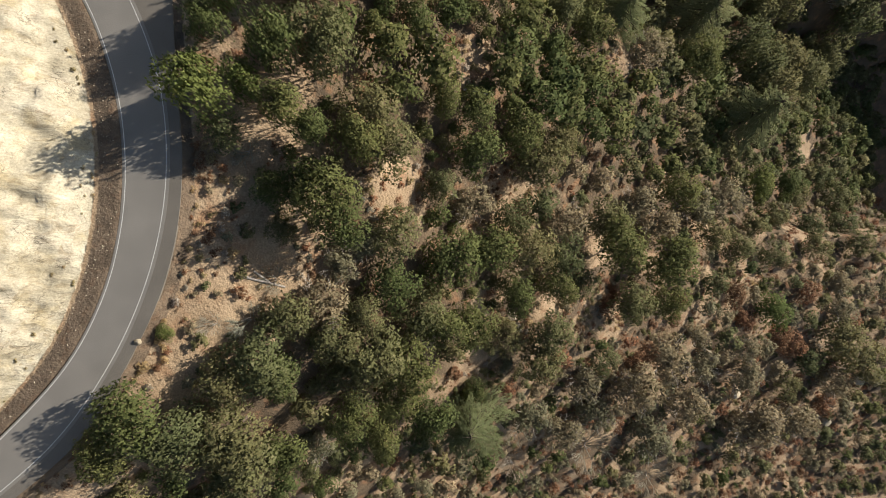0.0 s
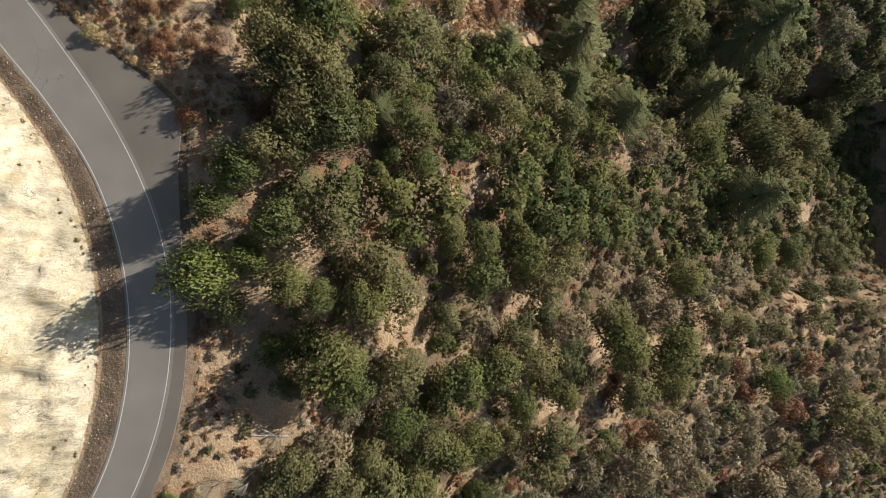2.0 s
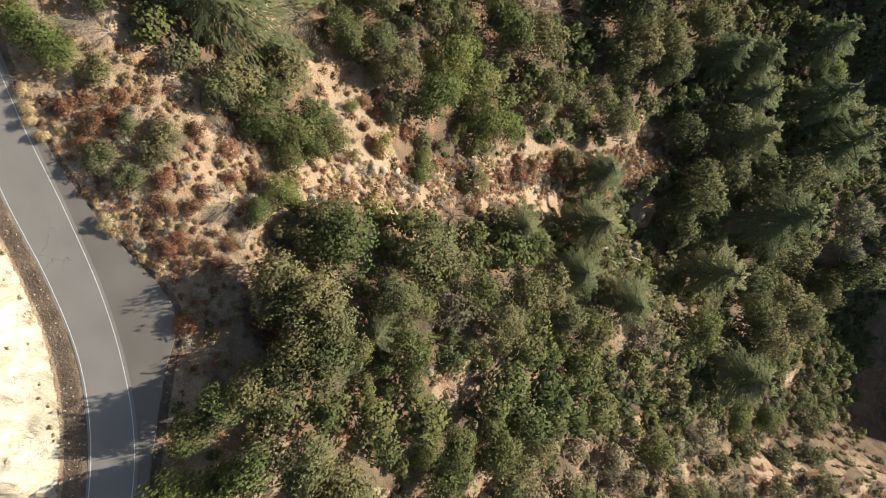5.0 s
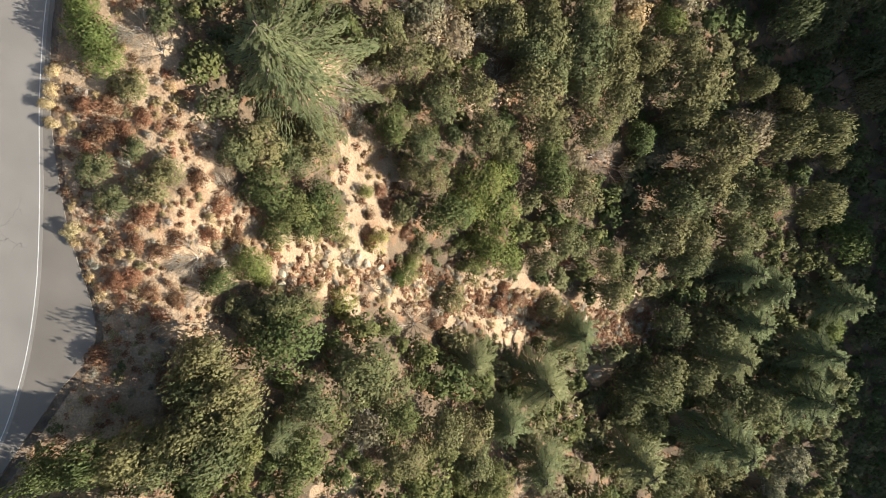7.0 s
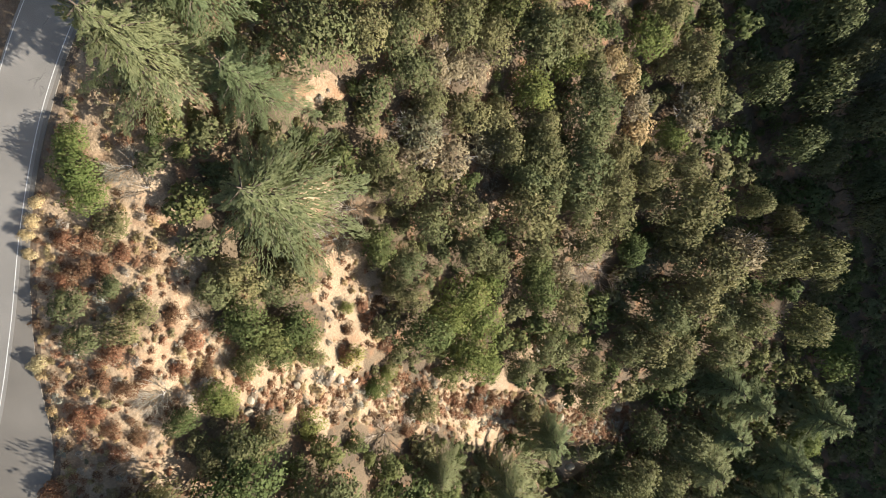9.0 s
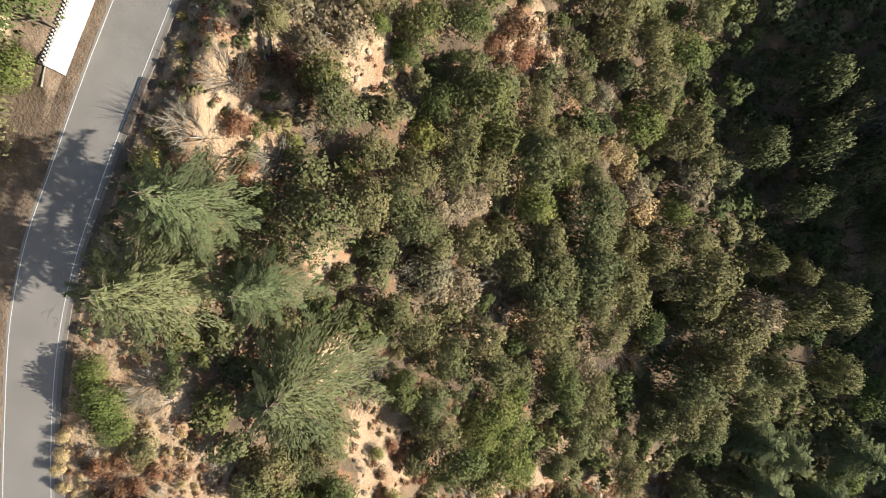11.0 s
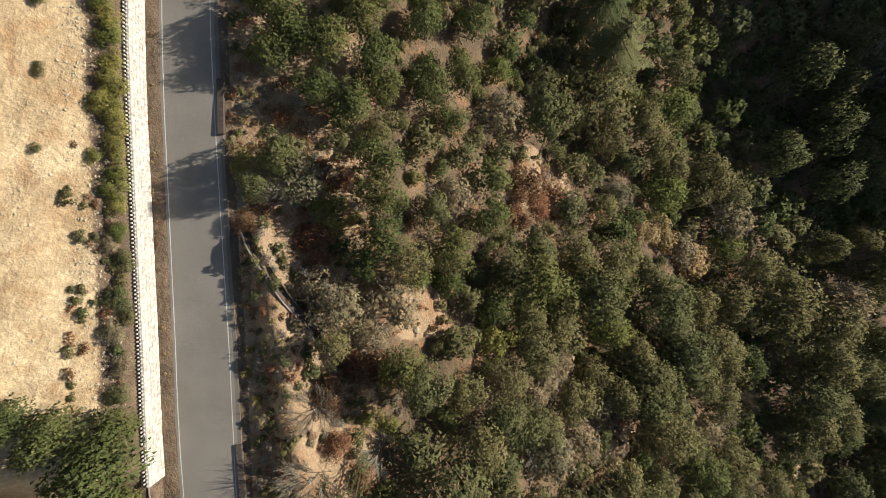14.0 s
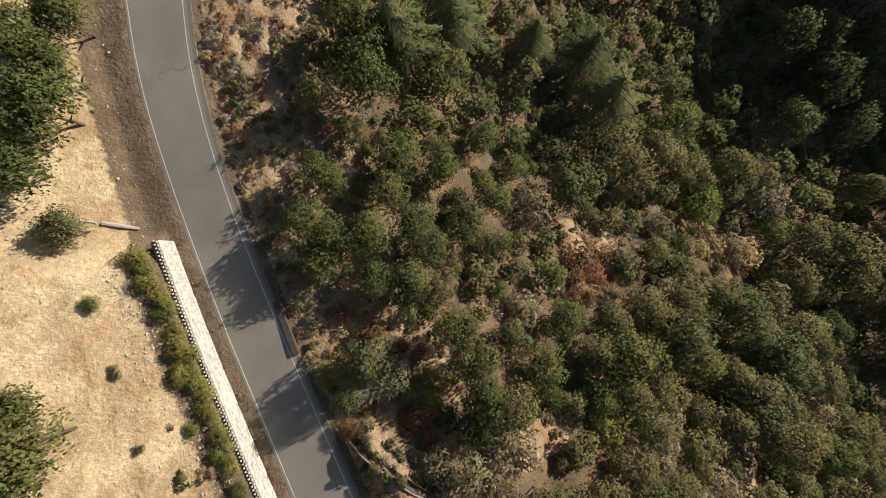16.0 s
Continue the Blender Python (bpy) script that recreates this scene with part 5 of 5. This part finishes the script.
# ---------------------------------------------------------------- walls and roadside pieces
def box_mesh(name, sx, sy, sz, mat, bevel=0.02):
    bm = bmesh.new()
    bmesh.ops.create_cube(bm, size=1.0)
    bmesh.ops.scale(bm, vec=(sx, sy, sz), verts=bm.verts)
    if bevel:
        bmesh.ops.bevel(bm, geom=bm.edges[:], offset=bevel, segments=1, affect="EDGES")
    me = bpy.data.meshes.new(name)
    bm.to_mesh(me)
    bm.free()
    me.materials.append(MAT[mat])
    return me


def piece(name, me, parent, m):
    ob = new(name, me)
    ob.parent = parent
    ob.matrix_basis = m
    return ob


def build_wall():
    """The whitewashed block wall that holds the bank above the road."""
    ys = np.arange(110.4, 176.4, 0.4)
    line = np.array(offset_line(hill_line, ys, -2.35))
    far = np.concatenate([[0], np.cumsum(np.hypot(*np.diff(line, axis=0).T))])
    back = np.array(offset_line(hill_line, ys, -2.75))
    v, f = ribbon([tuple(p) for p in back], [tuple(p) for p in line], 3.35, 3.35, 3.5)
    n = len(v)
    f += [(0, 1, 2, 3), (n - 1, n - 2, n - 3, n - 4)]
    wall = tagged(new("retaining_wall", mesh_of("retaining_wall", v, f, "block")), "whitewashed concrete block retaining wall holding the bank", "wall", kind="structure")
    rng = random.Random(8)
    tall, courses, long = 0.66, 5, 1.14
    shapes = [box_mesh("block", 0.12, long - 0.035, tall - 0.03, "block", 0.025) for _ in range(2)]

    def at(s):
        x, y = np.interp(s, far, line[:, 0]), np.interp(s, far, line[:, 1])
        x2, y2 = np.interp(s + 0.5, far, line[:, 0]), np.interp(s + 0.5, far, line[:, 1])
        return x, y, math.degrees(math.atan2(y2 - y, x2 - x)) - 90
    for c in range(courses):
        s = long * (0.5 + 0.5 * (c % 2))
        while s < far[-1] - 0.6:
            x, y, a = at(s)
            piece("block", rng.choice(shapes), wall, pose(x, y, float(road_z(y)) + 0.05 + tall * (c + 0.5), 0, 0, a) @ pose(0.02 + rng.uniform(-0.02, 0.03), 0, 0, 0, 0, rng.uniform(-1, 1)))
            s += long
    # An added dark strip that paints the shaded gap behind the wall top.
    ledge = ribbon([tuple(p) for p in np.array(offset_line(hill_line, ys, -3.35))], [tuple(p) for p in np.array(offset_line(hill_line, ys, -2.6))], 3.37, 3.37, 0.4)
    part("ledge", mesh_of("ledge", *ledge, "darkwood"), wall, "dark strip standing in for shade behind the wall top")
    cap = box_mesh("cap", 0.2, 0.22, 0.22, "block", 0.02)
    s = 0.3
    while s < far[-1]:
        x, y, a = at(s)
        for side, shift in ((-0.14, 0.0), (-0.5, 0.26)):
            piece("cap", cap, wall, pose(x, y, float(road_z(y)) + 3.48, 0, 0, a) @ pose(side, shift, 0))
        s += 0.52
    return wall


build_wall()


def build_drain():
    """A long overside drain: dark half-round steel trough beside a thin concrete edge, laid down the slope."""
    a, b = Vector((-90.4, 146.0)), Vector((-74.0, 128.4))
    way = (b - a).normalized()
    side = Vector((-way.y, way.x))
    drain = tagged(new("drain_trough"), "dark steel drain trough with concrete edge running downhill", "drain")
    tv, tf, ev, ef = [], [], [], []
    for i in range(31):
        p = a.lerp(b, i / 30)
        z = max(height(*p), height(*(p + side * 0.6)), height(*(p - side * 0.8))) + 0.3
        r = 0.56 + (0.02 if i % 2 else 0)
        for q, k0 in ((r, range(9)), (r - 0.06, range(8, -1, -1))):
            for k in k0:
                t = math.pi * (1.02 + 0.96 * k / 8)
                e = p + side * (math.cos(t) * q)
                tv.append((e.x, e.y, z + math.sin(t) * q))
        for off, up in ((-0.62, -0.5), (-0.62, 0.12), (-0.78, 0.12), (-0.78, -0.5)):
            e = p + side * off
            ev.append((e.x, e.y, z + up))
        if i:
            n, m = 18 * i, 4 * i
            tf += [(n - 18 + k, n - 18 + (k + 1) % 18, n + (k + 1) % 18, n + k) for k in range(18)]
            ef += [(m - 4 + k, m - 4 + (k + 1) % 4, m + (k + 1) % 4, m + k) for k in range(4)]
    part("trough", mesh_of("trough", tv, tf, "darkwood"), drain)
    part("edge", mesh_of("edge", ev, ef, "concrete"), drain, "thin pale concrete edge")


build_drain()


def berm(x, y, x2, y2):
    a, b = Vector((x, y, 0)), Vector((x2, y2, 0))
    ob = tagged(new("asphalt_dike", box_mesh("asphalt_dike", (b - a).length, 1.05, 0.42, "darkwood", 0.12)), "dark low asphalt dike along the road edge", "kerb")
    m = (a + b) / 2
    ob.matrix_world = pose(m.x, m.y, float(road_z(m.y)) + 0.1, 0, 0, math.degrees(math.atan2(b.y - a.y, b.x - a.x)))


berm(-97.6, 165.2, -95.9, 157.6)
berm(-85.6, 116.0, -83.3, 108.0)


def log(x, y, x2, y2, r, mat, label):
    v, f = [], []
    z, z2 = height(x, y) + r * 0.8, height(x2, y2) + r * 0.8
    m = Vector(((x + x2) / 2, (y + y2) / 2, (z + z2) / 2 + 0.03))
    limb(v, f, (x, y, z), m, r, r * 0.9, 8)
    limb(v, f, m, (x2, y2, z2), r * 0.9, r * 0.7, 8)
    f.append(tuple(range(7, -1, -1)))
    tagged(new("log", mesh_of("log", v, f, mat)), label, "log")


def boulder_mesh(seed):
    rng = np.random.RandomState(seed)
    bm = bmesh.new()
    bmesh.ops.create_icosphere(bm, subdivisions=2, radius=1.0)
    k = rng.normal(size=(6, 3))
    for vert in bm.verts:
        p = np.array(vert.co)
        for w in k:
            w = w / np.linalg.norm(w)
            over = p @ w - 0.72
            if over > 0:
                p = p - w * over * 0.9
        vert.co = Vector(p * np.array([1, 0.8, 0.65]))
    me = bpy.data.meshes.new("boulder")
    bm.to_mesh(me)
    bm.free()
    me.materials.append(MAT["stone"])
    return me


BOULDERS = [boulder_mesh(k) for k in range(4)]
PICK = random.Random(4)


def boulder(x, y, r):
    ob = tagged(new("boulder", PICK.choice(BOULDERS)), "pale weathered boulder half sunk in dry soil", "rock", "boulders on the slope")
    ob.matrix_world = pose(x, y, height(x, y) + 0.2 * r, PICK.uniform(-20, 20), PICK.uniform(-20, 20), PICK.uniform(0, 360)) @ Matrix.Scale(r, 4)


boulder(-22.5, 68.4, 0.89)
boulder(-19.6, 70.7, 1.04)
boulder(-19.3, 72.5, 0.94)
boulder(-17.4, 72.3, 1.07)
boulder(-18.7, 69.0, 0.83)
boulder(-26.2, 63.9, 0.83)
boulder(-25.2, 62.5, 0.91)
boulder(-26.9, 65.0, 0.65)
boulder(-15.1, 73.1, 0.88)
boulder(-39.0, 66.7, 0.75)
boulder(35.6, 92.5, 1.24)
boulder(41.3, 87.3, 1.13)
boulder(49.9, 105.0, 1.32)
boulder(45.3, 80.6, 1.48)
boulder(53.9, 82.4, 1.54)
boulder(-43.0, -13.1, 0.62)
boulder(16.1, -15.8, 1.47)
boulder(17.7, -18.1, 1.13)
boulder(147.3, -12.7, 4.10)
boulder(151.9, -16.0, 3.14)
boulder(109.5, -53.9, 2.36)
boulder(91.8, -36.2, 2.10)
boulder(159.5, -71.7, 2.33)
boulder(170.9, -53.5, 2.93)
boulder(15.7, 102.2, 1.80)
boulder(-1.4, 37.8, 1.22)
boulder(-65.6, 139.4, 0.58)
boulder(-64.8, 135.0, 0.66)
log(-117.5, 179.0, -114.0, 177.8, 0.30, "greybark", "bleached log lying on the sandy bank")
log(-119.7, 179.6, -118.1, 179.1, 0.12, "greybark", "thin bleached log lying on the sandy bank")
log(-95.6, 106.8, -95.4, 109.8, 0.12, "concrete", "grey post leaning beside the wall end")
log(-30.3, -4.2, -25.4, -6.1, 0.22, "greybark", "bleached fallen trunk lying on dry soil")
log(-29.1, -3.4, -27.2, -5.3, 0.16, "greybark", "bleached fallen branch lying on dry soil")
log(3.9, 30.1, 9.8, 30.3, 0.30, "greybark", "bleached fallen trunk lying on dry soil")
log(38.5, 70.0, 65.2, 68.2, 0.25, "greybark", "grey fallen dead trunk on the slope")


def rubble(name, label, rows, seed):
    """Loose stones too many to count."""
    rng = np.random.RandomState(seed)
    v, f = [], []
    z = ground_z(rows[:, 0], rows[:, 1])
    for (x, y, r), g in zip(rows, z):
        n = len(v)
        a = rng.uniform(0, 6.28)
        for k in range(4):
            t = a + 1.57 * k + rng.uniform(-0.4, 0.4)
            q = r * rng.uniform(0.7, 1.2)
            v += [(x + math.cos(t) * q, y + math.sin(t) * q, g - 0.1 * r), (x + math.cos(t) * q * 0.6, y + math.sin(t) * q * 0.6, g + r * rng.uniform(0.4, 0.8))]
        for k in range(4):
            p, q = n + 2 * k, n + 2 * ((k + 1) % 4)
            f.append((p, q, q + 1, p + 1))
        f.append((n + 1, n + 3, n + 5, n + 7))
    return tagged(new(name, mesh_of(name, v, f, "stone")), label, "stones", kind="stuff")


def strip(seed, n, y0, y1, d0, d1, low, high):
    """Stones strewn beside the hill-side line, small ones the most."""
    rng = np.random.RandomState(seed)
    y = rng.uniform(y0, y1, n)
    d = rng.uniform(0, 1, n) ** 0.8 * (d1 - d0) + d0
    r = low + (high - low) * rng.uniform(0, 1, n) ** 4
    return np.stack([hill_line(y) - d, y, r], 1)


rubble("rubble", "loose pale stones at the foot of the rock cut", strip(22, 900, -45, 52, 0.7, 4.6, 0.04, 0.16), 22)
rubble("rubble", "loose pale stones on the sandy bank", strip(24, 1500, 112, 215, 3.4, 32, 0.06, 0.3), 24)
rubble("rubble", "broken pale stones below the sandy bank", strip(26, 900, 114, 172, 4.5, 9, 0.1, 0.3), 26)

for kept in [m for ms in MODELS.values() for m in ms]:
    for o in (*kept.children_recursive, kept):
        bpy.data.objects.remove(o)
